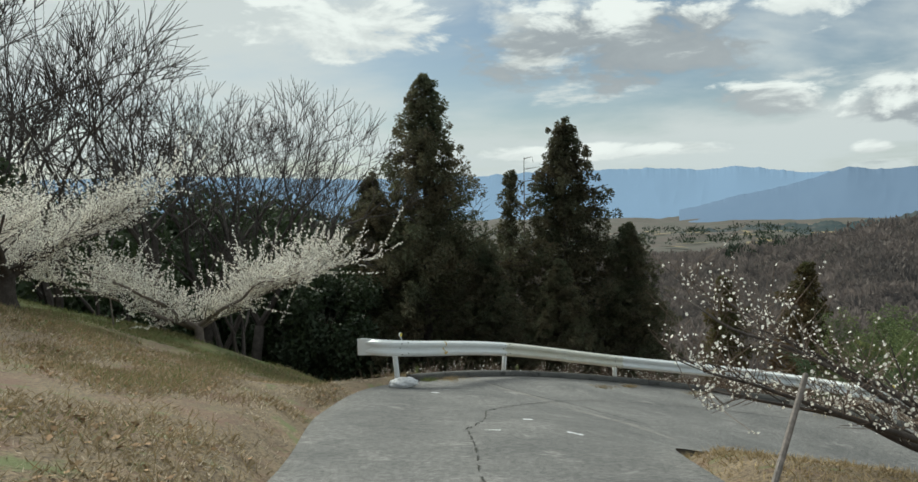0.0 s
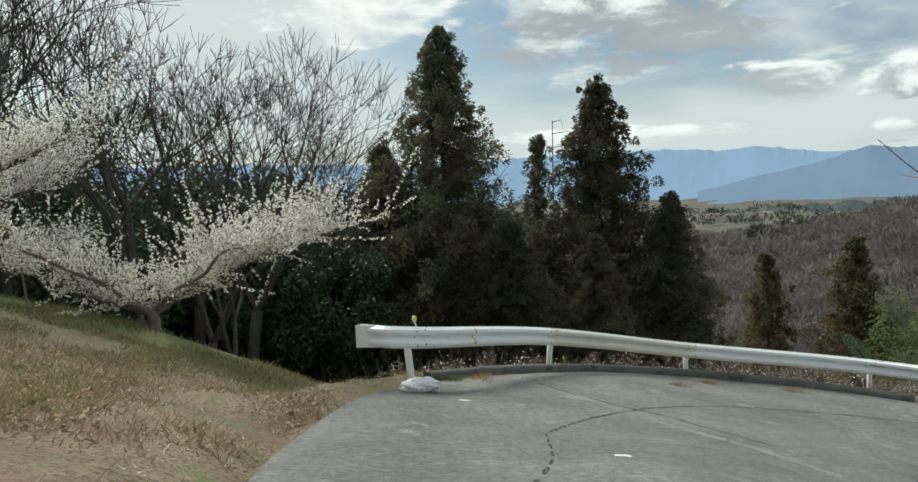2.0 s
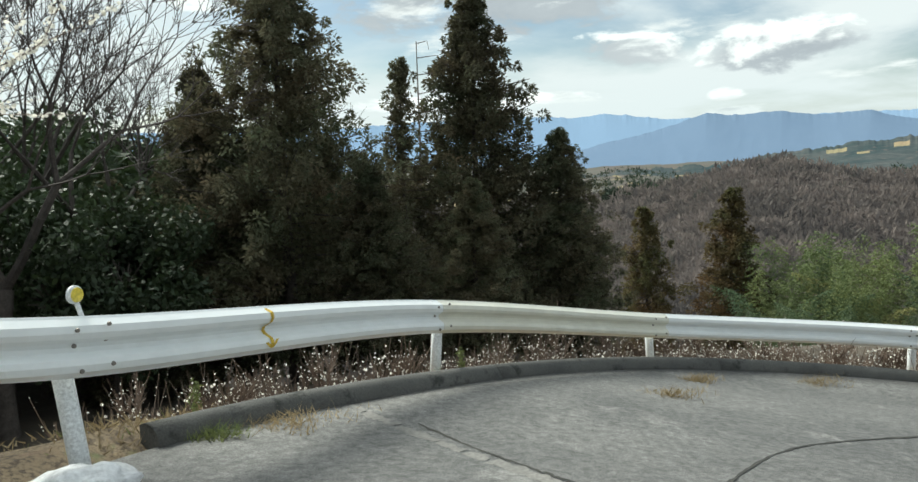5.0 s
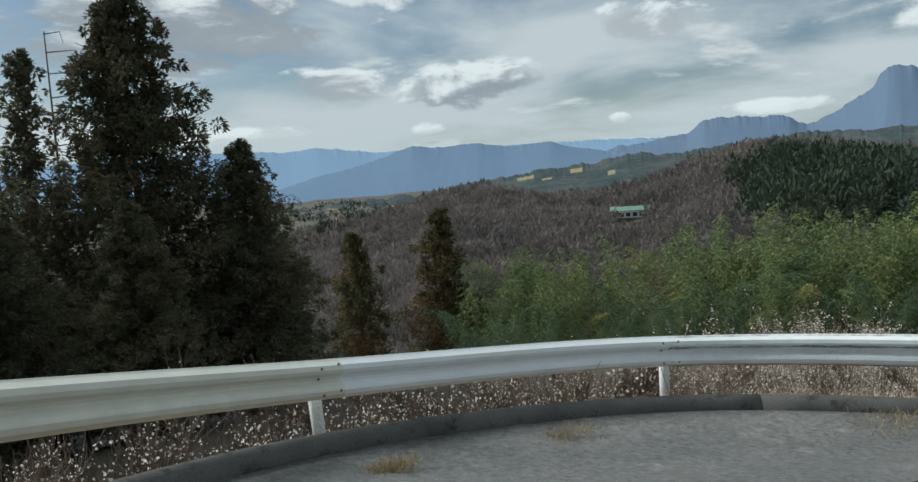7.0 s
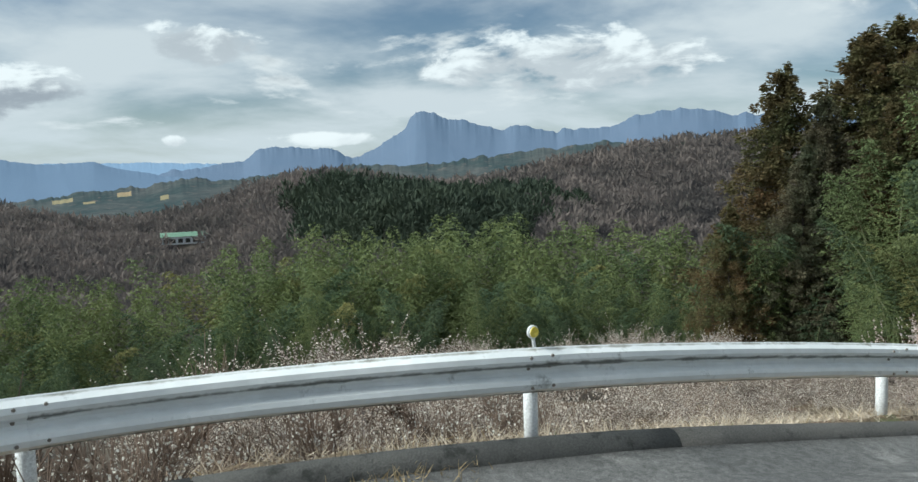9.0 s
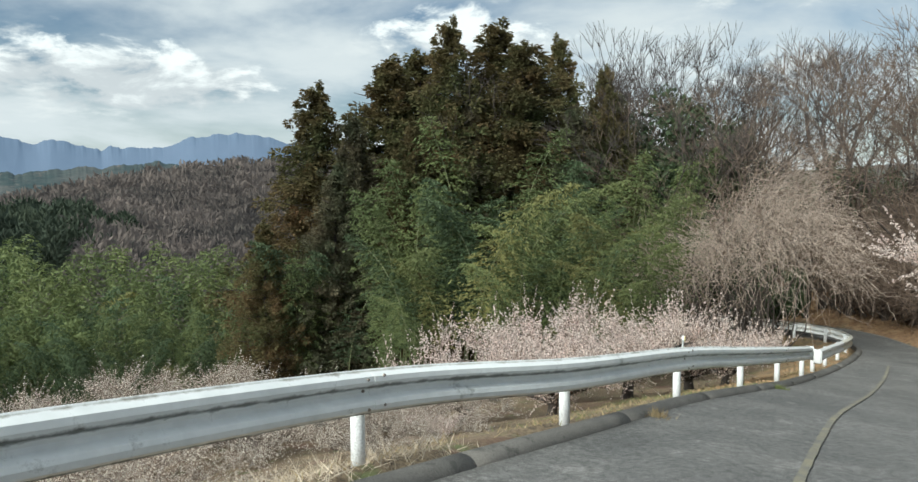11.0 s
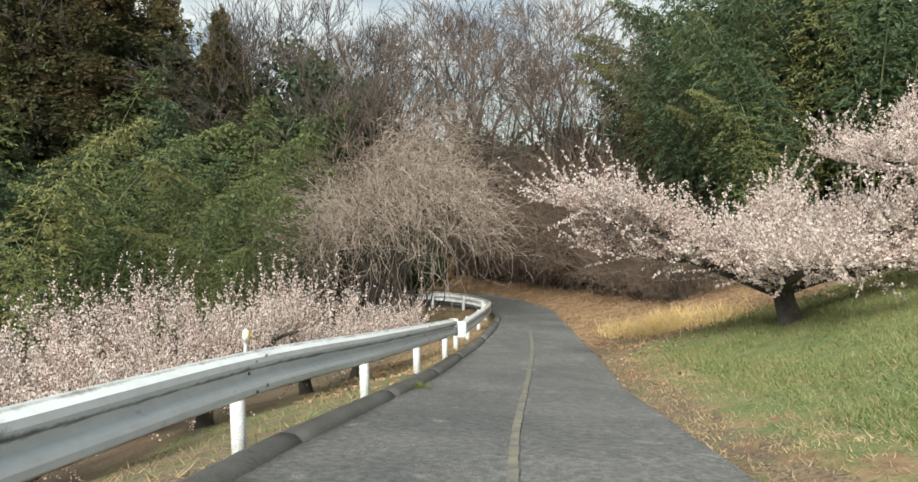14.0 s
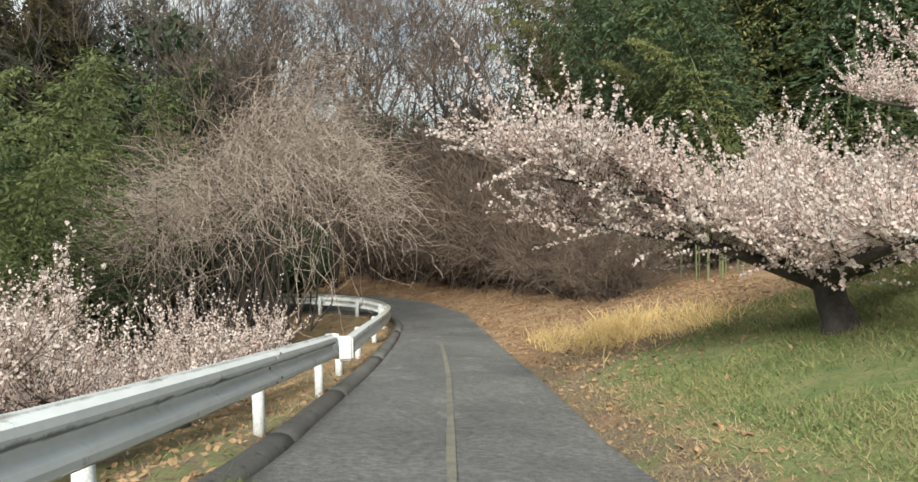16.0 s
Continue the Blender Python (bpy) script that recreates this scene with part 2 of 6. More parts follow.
M_FIELD = material("field_stuff", (0.23, 0.21, 0.11), (0.30, 0.225, 0.125), 0.01, 0.95, 0.0)


def asphalt():
    """Coarse worn asphalt: stones, mottling and broad stains."""
    m = material("worn_asphalt", (0.12, 0.12, 0.118), (0.19, 0.187, 0.18), 0.6, 0.85, 1.0, 75.0, c3=(0.23, 0.225, 0.215), c3_cover=0.42, depth=0.015)
    t = m.node_tree
    p = [n for n in t.nodes if n.type == "BSDF_PRINCIPLED"][0]
    old = p.inputs["Base Color"].links[0].from_socket
    c = t.nodes.new("ShaderNodeTexCoord")
    for scale, lo, hi, amount in ((14.0, 0.35, 0.65, 0.30), (140.0, 0.35, 0.65, 0.55)):
        n = node(t, "ShaderNodeTexNoise", Scale=scale, Detail=3.0, Roughness=0.7)
        link(t, c.outputs["Object"], n.inputs["Vector"])
        r = node(t, "ShaderNodeMapRange", From_Min=lo, From_Max=hi, To_Min=1 - amount, To_Max=1 + amount)
        link(t, n.outputs["Fac"], r.inputs["Value"])
        h = node(t, "ShaderNodeHueSaturation")
        link(t, old, h.inputs["Color"])
        link(t, r.outputs[0], h.inputs["Value"])
        old = h.outputs[0]
    link(t, old, p.inputs["Base Color"])
    return m


def beam_paint():
    """White beam paint with a broken line of black grime under the upper wave and along the lower edge."""
    m = material("white_beam_paint", (0.88, 0.90, 0.90), (0.78, 0.81, 0.81), 0.9, 0.42, 0.02, 6, c3=(0.50, 0.47, 0.40), c3_cover=0.24, grain=0.25)
    t = m.node_tree
    p = [n for n in t.nodes if n.type == "BSDF_PRINCIPLED"][0]
    old = p.inputs["Base Color"].links[0].from_socket
    at = t.nodes.new("ShaderNodeAttribute")
    at.attribute_name = "across"
    c = t.nodes.new("ShaderNodeTexCoord")
    n = node(t, "ShaderNodeTexNoise", Scale=3.0, Detail=9.0, Roughness=0.75)
    link(t, c.outputs["Object"], n.inputs["Vector"])
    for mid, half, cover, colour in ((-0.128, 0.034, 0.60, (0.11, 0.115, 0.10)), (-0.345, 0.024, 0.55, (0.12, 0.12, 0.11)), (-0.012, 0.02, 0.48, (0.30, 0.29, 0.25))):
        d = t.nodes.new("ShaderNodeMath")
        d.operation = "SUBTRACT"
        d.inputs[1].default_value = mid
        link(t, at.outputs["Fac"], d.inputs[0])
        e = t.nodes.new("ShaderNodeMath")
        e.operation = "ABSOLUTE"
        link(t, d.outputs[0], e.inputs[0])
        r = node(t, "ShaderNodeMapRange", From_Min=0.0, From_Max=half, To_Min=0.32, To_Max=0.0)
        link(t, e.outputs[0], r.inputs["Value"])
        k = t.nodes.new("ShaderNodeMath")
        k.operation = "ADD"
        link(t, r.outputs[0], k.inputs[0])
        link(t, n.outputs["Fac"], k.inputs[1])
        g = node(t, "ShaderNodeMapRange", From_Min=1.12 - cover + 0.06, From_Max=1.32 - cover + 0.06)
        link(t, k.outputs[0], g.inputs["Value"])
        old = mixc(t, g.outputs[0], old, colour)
    link(t, old, p.inputs["Base Color"])
    return m


M_BEAM = beam_paint()
M_BEAM_CLEAN = material("clean_beam_paint", (0.88, 0.90, 0.90), (0.85, 0.875, 0.875), 1.2, 0.38, 0.02, 5, c3=(0.62, 0.58, 0.50), c3_cover=0.06, grain=0.15)
M_BEAM_CREAM = material("yellowed_beam_paint", (0.80, 0.79, 0.70), (0.74, 0.72, 0.62), 1.2, 0.45, 0.03, 5, c3=(0.42, 0.30, 0.20), c3_cover=0.18, grain=0.25)
M_ASPHALT = asphalt()


def ground_material():
    """Grass, litter, wood floor and far country, picked by the zone attribute and broken up by noise."""
    m = bpy.data.materials.new("ground")
    m.use_nodes = True
    t = m.node_tree
    p = t.nodes["Principled BSDF"]
    p.inputs["Roughness"].default_value = 0.95
    c = t.nodes.new("ShaderNodeTexCoord")

    def noise_at(scale, detail=6.0):
        n = node(t, "ShaderNodeTexNoise", Scale=scale, Detail=detail, Roughness=0.65)
        link(t, c.outputs["Object"], n.inputs["Vector"])
        return n.outputs["Fac"]

    def ramp(v, lo, hi):
        r = node(t, "ShaderNodeMapRange", From_Min=lo, From_Max=hi)
        link(t, v, r.inputs["Value"])
        return r.outputs[0]

    straw = mixc(t, ramp(noise_at(1.6), 0.35, 0.65), (0.195, 0.145, 0.092), (0.30, 0.23, 0.143))
    straw = mixc(t, ramp(noise_at(24), 0.46, 0.62), straw, (0.09, 0.066, 0.045))
    straw = mixc(t, ramp(noise_at(1.1), 0.5, 0.68), straw, (0.19, 0.11, 0.08))
    straw = mixc(t, ramp(noise_at(2.4), 0.56, 0.66), straw, (0.15, 0.17, 0.07))
    green = mixc(t, ramp(noise_at(3.0), 0.35, 0.65), (0.13, 0.19, 0.06), (0.27, 0.26, 0.11))
    green = mixc(t, ramp(noise_at(30), 0.5, 0.7), green, (0.07, 0.085, 0.035))
    litter = mixc(t, ramp(noise_at(9.0), 0.38, 0.62), (0.34, 0.21, 0.115), (0.20, 0.12, 0.07))
    litter = mixc(t, ramp(noise_at(2.0), 0.45, 0.7), litter, (0.44, 0.31, 0.18))
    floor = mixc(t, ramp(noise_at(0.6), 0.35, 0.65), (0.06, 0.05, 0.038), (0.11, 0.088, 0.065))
    far = mixc(t, ramp(noise_at(0.02), 0.4, 0.6), (0.115, 0.092, 0.08), (0.075, 0.078, 0.058))
    far = mixc(t, ramp(noise_at(0.25), 0.45, 0.7), far, (0.07, 0.065, 0.055))
    at = t.nodes.new("ShaderNodeAttribute")
    at.attribute_name = "zone"
    s = t.nodes.new("ShaderNodeSeparateColor")
    link(t, at.outputs["Color"], s.inputs[0])

    def edge(v):
        a = t.nodes.new("ShaderNodeMath")
        a.operation = "ADD"
        link(t, v, a.inputs[0])
        k = node(t, "ShaderNodeMapRange", From_Min=0.3, From_Max=0.7, To_Min=-0.3, To_Max=0.3)
        link(t, noise_at(2.2), k.inputs["Value"])
        link(t, k.outputs[0], a.inputs[1])
        return ramp(a.outputs[0], 0.4, 0.6)

    col = mixc(t, edge(s.outputs[0]), straw, green)
    col = mixc(t, edge(s.outputs[1]), col, litter)
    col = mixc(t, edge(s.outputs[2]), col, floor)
    alpha = t.nodes.new("ShaderNodeMath")
    alpha.operation = "MULTIPLY"
    alpha.inputs[1].default_value = 1.0
    link(t, at.outputs["Alpha"], alpha.inputs[0])
    col = mixc(t, alpha.outputs[0], far, col)
    link(t, col, p.inputs["Base Color"])
    b = node(t, "ShaderNodeBump", Strength=0.7, Distance=0.05)
    link(t, noise_at(18.0, 8.0), b.inputs["Height"])
    link(t, b.outputs[0], p.inputs["Normal"])
    return m


M_GROUND = ground_material()


# ---- mesh helpers ----
def mesh_of(name, verts, faces, mat, smooth=False):
    me = bpy.data.meshes.new(name)
    me.from_pydata([tuple(v) for v in verts], [], [tuple(f) for f in faces])
    me.materials.append(mat)
    if smooth:
        me.polygons.foreach_set("use_smooth", [True] * len(me.polygons))
    me.update()
    return me


def quads_mesh(name, verts, n_per, mat, smooth=False):
    """Mesh from a (k * n_per, 3) array in which each n_per corners make one face."""
    verts = np.ascontiguousarray(verts, dtype=np.float32)
    k = len(verts) // n_per
    me = bpy.data.meshes.new(name)
    me.vertices.add(len(verts))
    me.vertices.foreach_set("co", verts.ravel())
    me.loops.add(k * n_per)
    me.loops.foreach_set("vertex_index", np.arange(k * n_per, dtype=np.int32))
    me.polygons.add(k)
    me.polygons.foreach_set("loop_start", np.arange(0, k * n_per, n_per, dtype=np.int32))
    me.polygons.foreach_set("loop_total", np.full(k, n_per, dtype=np.int32))
    me.materials.append(mat)
    me.update()
    me.validate()
    return me


def thing(name, label, category, group="", at=(0, 0, 0)):
    ob = new(name)
    ob.location = at
    ob.empty_display_size = 0.2
    return tagged(ob, label, category, group)


def put(name, me, parent=None, label="", kind=""):
    ob = new(name, me)
    if parent:
        ob.parent = parent
    return tagged(ob, label, kind=kind)


def part(name, bm, mat, parent, label=""):
    me = bpy.data.meshes.new(name)
    bm.to_mesh(me)
    bm.free()
    me.materials.append(mat)
    return put(name, me, parent, label)


def tubes(segs, sides=5):
    """Tapered tubes: rows of (x0, y0, z0, r0, x1, y1, z1, r1)."""
    s = np.asarray(segs, dtype=float)
    a, b = s[:, 0:3], s[:, 4:7]
    d = b - a
    d /= np.maximum(np.linalg.norm(d, axis=1, keepdims=True), 1e-9)
    ref = np.where(np.abs(d[:, 2:3]) > 0.9, np.array([[1.0, 0, 0]]), np.array([[0, 0, 1.0]]))
    u = np.cross(d, ref)
    u /= np.linalg.norm(u, axis=1, keepdims=True)
    v = np.cross(d, u)
    ang = np.arange(sides) * 2 * np.pi / sides
    out = np.empty((len(s), sides, 4, 3))
    for i in range(sides):
        j = (i + 1) % sides
        ci = u * np.cos(ang[i]) + v * np.sin(ang[i])
        cj = u * np.cos(ang[j]) + v * np.sin(ang[j])
        out[:, i, 0] = a + ci * s[:, 3:4]
        out[:, i, 1] = a + cj * s[:, 3:4]
        out[:, i, 2] = b + cj * s[:, 7:8]
        out[:, i, 3] = b + ci * s[:, 7:8]
    return out.reshape(-1, 3)


def leaves(centres, along, size, width, rng, flat=0.0):
    """Pointed four-cornered leaves at the centres; along: the way each one points."""
    c = np.asarray(centres)
    n = len(c)
    d = along / np.maximum(np.linalg.norm(along, axis=1, keepdims=True), 1e-9)
    side = np.cross(d, rng.normal(size=(n, 3)) * (1 - flat) + np.array([0, 0, 1.0]) * flat)
    side /= np.maximum(np.linalg.norm(side, axis=1, keepdims=True), 1e-9)
    l = (size * rng.uniform(0.7, 1.3, n))[:, None]
    w = l * width
    out = np.empty((n, 4, 3))
    out[:, 0] = c - d * l * 0.5
    out[:, 1] = c + side * w * 0.5 - d * l * 0.05
    out[:, 2] = c + d * l * 0.5
    out[:, 3] = c - side * w * 0.5 - d * l * 0.05
    return out.reshape(-1, 3)


def tube_path(points, radii, sides=8):
    """One smooth tapered tube along a path, as verts and faces."""
    p = np.asarray(points, float)
    d = np.gradient(p, axis=0)
    d /= np.maximum(np.linalg.norm(d, axis=1, keepdims=True), 1e-9)
    ref = np.array([0.31, 0.87, 0.38]) if abs(d[:, 2]).mean() < 0.8 else np.array([1.0, 0.2, 0.0])
    u = np.cross(d, ref)
    u /= np.linalg.norm(u, axis=1, keepdims=True)
    w = np.cross(d, u)
    a = np.arange(sides) * 2 * np.pi / sides
    v = (p[:, None] + (u[:, None] * np.cos(a)[None, :, None] + w[:, None] * np.sin(a)[None, :, None]) * np.asarray(radii, float)[:, None, None]).reshape(-1, 3)
    f = [(i * sides + j, i * sides + (j + 1) % sides, (i + 1) * sides + (j + 1) % sides, (i + 1) * sides + j) for i in range(len(p) - 1) for j in range(sides)]
    return v, f + [tuple(range((len(p) - 1) * sides, len(p) * sides))]


def spline(points, n):
    """Smooth curve through the points (Catmull-Rom), n samples a stretch."""
    p = np.asarray(points, dtype=float)
    q = np.vstack([2 * p[0] - p[1], p, 2 * p[-1] - p[-2]])
    out = []
    for i in range(len(p) - 1):
        a, b, c, d = q[i : i + 4]
        for k in range(n):
            t = k / n
            out.append(0.5 * (2 * b + (c - a) * t + (2 * a - 5 * b + 4 * c - d) * t**2 + (3 * b - a - 3 * c + d) * t**3))
    out.append(p[-1])
    return np.array(out)


# ---- the lie of the land ----
ROAD_LEFT = [(-1.6, -14, 0.7), (-1.6, -2, -1.1), (-1.7, 6, -2.3), (-2.2, 11.4, -3.15), (-1.7, 16, -3.85), (0.9, 18.6, -4.33), (4.2, 20.95, -5.1),
             (8.15, 20.95, -5.65), (10.85, 18.65, -5.8), (13.8, 16.1, -6.28), (15.85, 14.1, -6.6), (18.35, 12.05, -7.1), (20.35, 10.2, -7.55), (22.45, 8.35, -8.05),
             (24.5, 6.65, -8.5), (27.1, 4.4, -9.0), (31.0, 1.2, -9.65), (34.3, -1.2, -10.1), (36.8, -2.0, -10.35), (40, -1.4, -10.6), (45, 1.4, -10.9), (51, 6, -11.3)]
ROAD_RIGHT = [(2.4, -14, 0.7), (2.3, -2, -1.1), (2.2, 5, -2.2), (2.3, 8.0, -2.75), (2.9, 9.8, -3.3), (4.2, 11.4, -4.0), (6.4, 12.6, -4.75),
              (8.8, 13.0, -5.4), (10.4, 12.8, -5.75), (12.0, 12.2, -6.1), (14.0, 11.1, -6.55), (16.2, 9.5, -7.1), (18.8, 7.6, -7.7), (21.0, 6.0, -8.2),
              (22.9, 4.5, -8.58), (25.5, 2.55, -9.02), (28.8, 0.15, -9.55), (32.2, -2.25, -10.0), (35.6, -4.2, -10.3), (40.5, -5.0, -10.6), (46.5, -2.6, -10.9), (53, 2.5, -11.3)]
LEFT, RIGHT = spline(ROAD_LEFT, 8), spline(ROAD_RIGHT, 8)
MID = (LEFT + RIGHT) / 2


def smooth01(v, a, b):
    t = np.clip((v - a) / (b - a), 0, 1)
    return t * t * (3 - 2 * t)


def value_noise(x, y, scale, seed=0):
    x, y = np.asarray(x) / scale + seed * 17.3, np.asarray(y) / scale + seed * 9.1
    xi, yi = np.floor(x), np.floor(y)
    fx, fy = x - xi, y - yi
    fx, fy = fx * fx * (3 - 2 * fx), fy * fy * (3 - 2 * fy)

    def h(a, b):
        v = np.sin(a * 127.1 + b * 311.7 + seed * 74.7) * 43758.5453
        return v - np.floor(v)

    return (h(xi, yi) * (1 - fx) + h(xi + 1, yi) * fx) * (1 - fy) + (h(xi, yi + 1) * (1 - fx) + h(xi + 1, yi + 1) * fx) * fy - 0.5


def road_place(x, y):
    """Height of the road's slope at (x, y), the distance outside the left edge, and outside the right edge (negative: inside)."""
    p = np.stack([np.ravel(x), np.ravel(y)], 1).astype(float)
    zs, dl, dr, un = np.empty(len(p)), np.empty(len(p)), np.empty(len(p)), np.empty(len(p))
    line = np.vstack([LEFT, RIGHT, MID])
    order = np.tile(np.arange(len(LEFT), dtype=float), 3)
    for k in range(0, len(p), 4000):
        q = p[k : k + 4000]
        d2 = ((q[:, None, :] - line[None, :, :2]) ** 2).sum(2) + 0.04
        w = d2**-2.5
        zs[k : k + 4000] = (w * line[None, :, 2]).sum(1) / w.sum(1)
        un[k : k + 4000] = (w * order[None]).sum(1) / w.sum(1)
        for edge, out, sign in ((LEFT, dl, 1), (RIGHT, dr, -1)):
            a, b = edge[:-1, :2], edge[1:, :2]
            ab = b - a
            tt = np.clip(((q[:, None] - a) * ab).sum(2) / (ab**2).sum(1), 0, 1)
            near = a + ab * tt[..., None]
            e2 = ((q[:, None] - near) ** 2).sum(2)
            i = e2.argmin(1)
            rows = np.arange(len(q))
            off = q - near[rows, i]
            s = ab[i, 0] * off[:, 1] - ab[i, 1] * off[:, 0]
            out[k : k + 4000] = np.sqrt(e2[rows, i]) * np.sign(s) * sign
    return zs, dl, dr, un


# skyline of the wooded hills across the valley: height over heading
CREST_AZ = (-20, 10, 18, 23.4, 27, 29.2, 32.2, 34.2, 37.1, 41, 44.8, 48, 51, 56, 60, 65, 70, 74, 79, 84, 95)
CREST_EL = (-7, -6.8, -6.1, -4.8, -3.5, -2.6, -2.0, -2.5, -2.8, -2.6, -2.2, -1.2, -0.8, -0.6, -0.6, -0.3, 0.4, 0.9, 1.5, 2.0, 2.2)


def land(x, y):
    """Ground height and zone weights (green, litter, wood floor, near)."""
    shape = np.shape(x)
    x, y = np.ravel(np.asarray(x, float)), np.ravel(np.asarray(y, float))
    z, dl, dr, un = road_place(x, y)
    r = np.hypot(x - 8, y - 12)
    rough = value_noise(x, y, 1.3, 1) * 0.10 + value_noise(x, y, 4.0, 2) * 0.25
    upper = 1 - smooth01(un, 33.0, 38.5)  # beside the first stretch of road the bank climbs
    lower = 1 - upper
    # outside of the bend: a bank on the first stretch, then a steep fall into the valley
    out = np.maximum(dl, 0)
    bank = 0.29 * np.minimum(out, 9) + 0.05 * np.maximum(out - 9, 0)
    bank = bank - 0.165 * np.maximum(y - 12.5 + 0.15 * (x + 6), 0) * smooth01(out, 0.2, 1.6) - 0.3 * np.maximum(y - 18.5, 0)
    fall = -(0.28 + 0.42 * (1 - smooth01(un, 60, 74))) * np.minimum(np.maximum(out - 0.45, 0), 4.0) - 0.16 * np.maximum(out - 4.45, 0)
    side = np.where(dl > 0, upper * bank + lower * fall, 0)
    # inside: the slope between the two legs
    inn = np.maximum(dr, 0)
    rise = smooth01(un, 60, 90) * ((0.305 - 0.11 * smooth01(un, 108, 122)) * np.minimum(inn, 7) + 0.05 * np.maximum(inn - 7, 0)) * (y < 40)
    side = side + np.where(dr > 0, rise, 0)
    off_road = smooth01(np.maximum(dl, dr), 0.0, 0.6)
    near_z = z + side + rough * off_road - 0.10 * (1 - smooth01(np.maximum(dl, dr), 0.15, 0.5))
    # country beyond
    az = np.degrees(np.arctan2(x - 5, y - 14))
    valley = -20 - 30 * smooth01(r, 40, 160) - 20 * smooth01(r, 200, 700)
    hills = (value_noise(x, y, 160, 3) * 34 + value_noise(x, y, 60, 4) * 12) * smooth01(r, 90, 260)
    # low ridges of bare woods, and a dark one of conifers
    crest_r = 430 - 110 * np.exp(-(((az - 60) / 13) ** 2))
    crest_z = -12 + crest_r * np.tan(np.radians(np.interp(az, CREST_AZ, CREST_EL)))
    climb = smooth01(r, crest_r - 260, crest_r) * (1 - 0.75 * smooth01(r, crest_r + 60, crest_r + 330))
    far_z = valley + hills * 0.85 * (1 - 0.3 * climb) - 10 * smooth01(r, 800, 3000)
    far_z = far_z + (crest_z - valley) * climb
    away = np.abs((az - 43 + 180) % 360 - 180)
    front = 1 - smooth01(away, 50, 82)  # the valley opens ahead; the hill climbs behind
    uphill = -7 + 0.035 * np.minimum(r, 300) + value_noise(x, y, 40, 5) * 4
    far_z = far_z * front + uphill * (1 - front)
    near_z = np.maximum(near_z, -20)
    gap = np.minimum(np.abs(dl), np.abs(dr))
    keep = smooth01(r, 26, 62) * np.where((dl < 0) & (dr < 0) & (gap < 5), 0, smooth01(gap, 3, 14))
    zz = near_z * (1 - keep) + far_z * keep
    green = np.where(dr > 0, smooth01(un, 62, 80) * smooth01(inn, 0.1, 0.9) * (1 - smooth01(un, 112, 122)), 0) * 0.9
    green = np.maximum(green, np.where(dl > 0, upper * smooth01(y, 12, 17) * 0.62 * smooth01(out, 1.5, 4), 0))
    green = np.maximum(green, np.where(dl > 0, lower * 0.5 * smooth01(un, 75, 95) * (1 - smooth01(out, 2, 5)), 0))
    litter = np.where(dr > 0, smooth01(un, 114, 126), 0)
    litter = np.maximum(litter, np.where((dl > 0) & (out < 3), 0.5 * smooth01(un, 100, 120), 0))
    litter = np.maximum(litter, np.where((dr > 0) & (inn < 1.0), 0.36 * smooth01(un, 70, 90), 0))
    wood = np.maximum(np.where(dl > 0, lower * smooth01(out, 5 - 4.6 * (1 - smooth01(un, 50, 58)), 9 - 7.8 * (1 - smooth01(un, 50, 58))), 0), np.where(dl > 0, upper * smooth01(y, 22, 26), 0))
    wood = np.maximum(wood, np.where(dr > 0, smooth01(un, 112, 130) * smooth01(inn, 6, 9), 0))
    near = 1 - smooth01(r, 60, 110)
    return zz.reshape(shape), np.stack([green, litter, wood, near], 1)


def ground_z(x, y):
    return float(land(np.array([x]), np.array([y]))[0][0])


def build_ground():
    rings = list(np.arange(0.4, 34, 0.4))
    while rings[-1] < 4600:
        rings.append(rings[-1] * 1.045)
    n = 420
    rr, aa = np.meshgrid(np.array(rings), np.arange(n) * 2 * np.pi / n, indexing="ij")
    x, y = 8 + rr * np.sin(aa), 12 + rr * np.cos(aa)
    z, zone = land(x, y)
    v = np.stack([x, y, z], 2).reshape(-1, 3)
    k = len(rings)
    i, j = np.meshgrid(np.arange(k - 1), np.arange(n), indexing="ij")
    a, b = i * n + j, i * n + (j + 1) % n
    f = np.stack([a, b, b + n, a + n], 2).reshape(-1, 4)[:, ::-1]
    me = bpy.data.meshes.new("ground")
    me.from_pydata(v.tolist(), [], f.tolist() + [list(range(n))[::-1][::-1]])
    at = me.color_attributes.new("zone", "FLOAT_COLOR", "POINT")
    at.data.foreach_set("color", zone.astype(np.float32).ravel())
    me.materials.append(M_GROUND)
    me.polygons.foreach_set("use_smooth", [True] * len(me.polygons))
    me.update()
    return tagged(new("ground", me), "grassy hillside falling to a wooded winter valley", "ground", kind="structure")


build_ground()


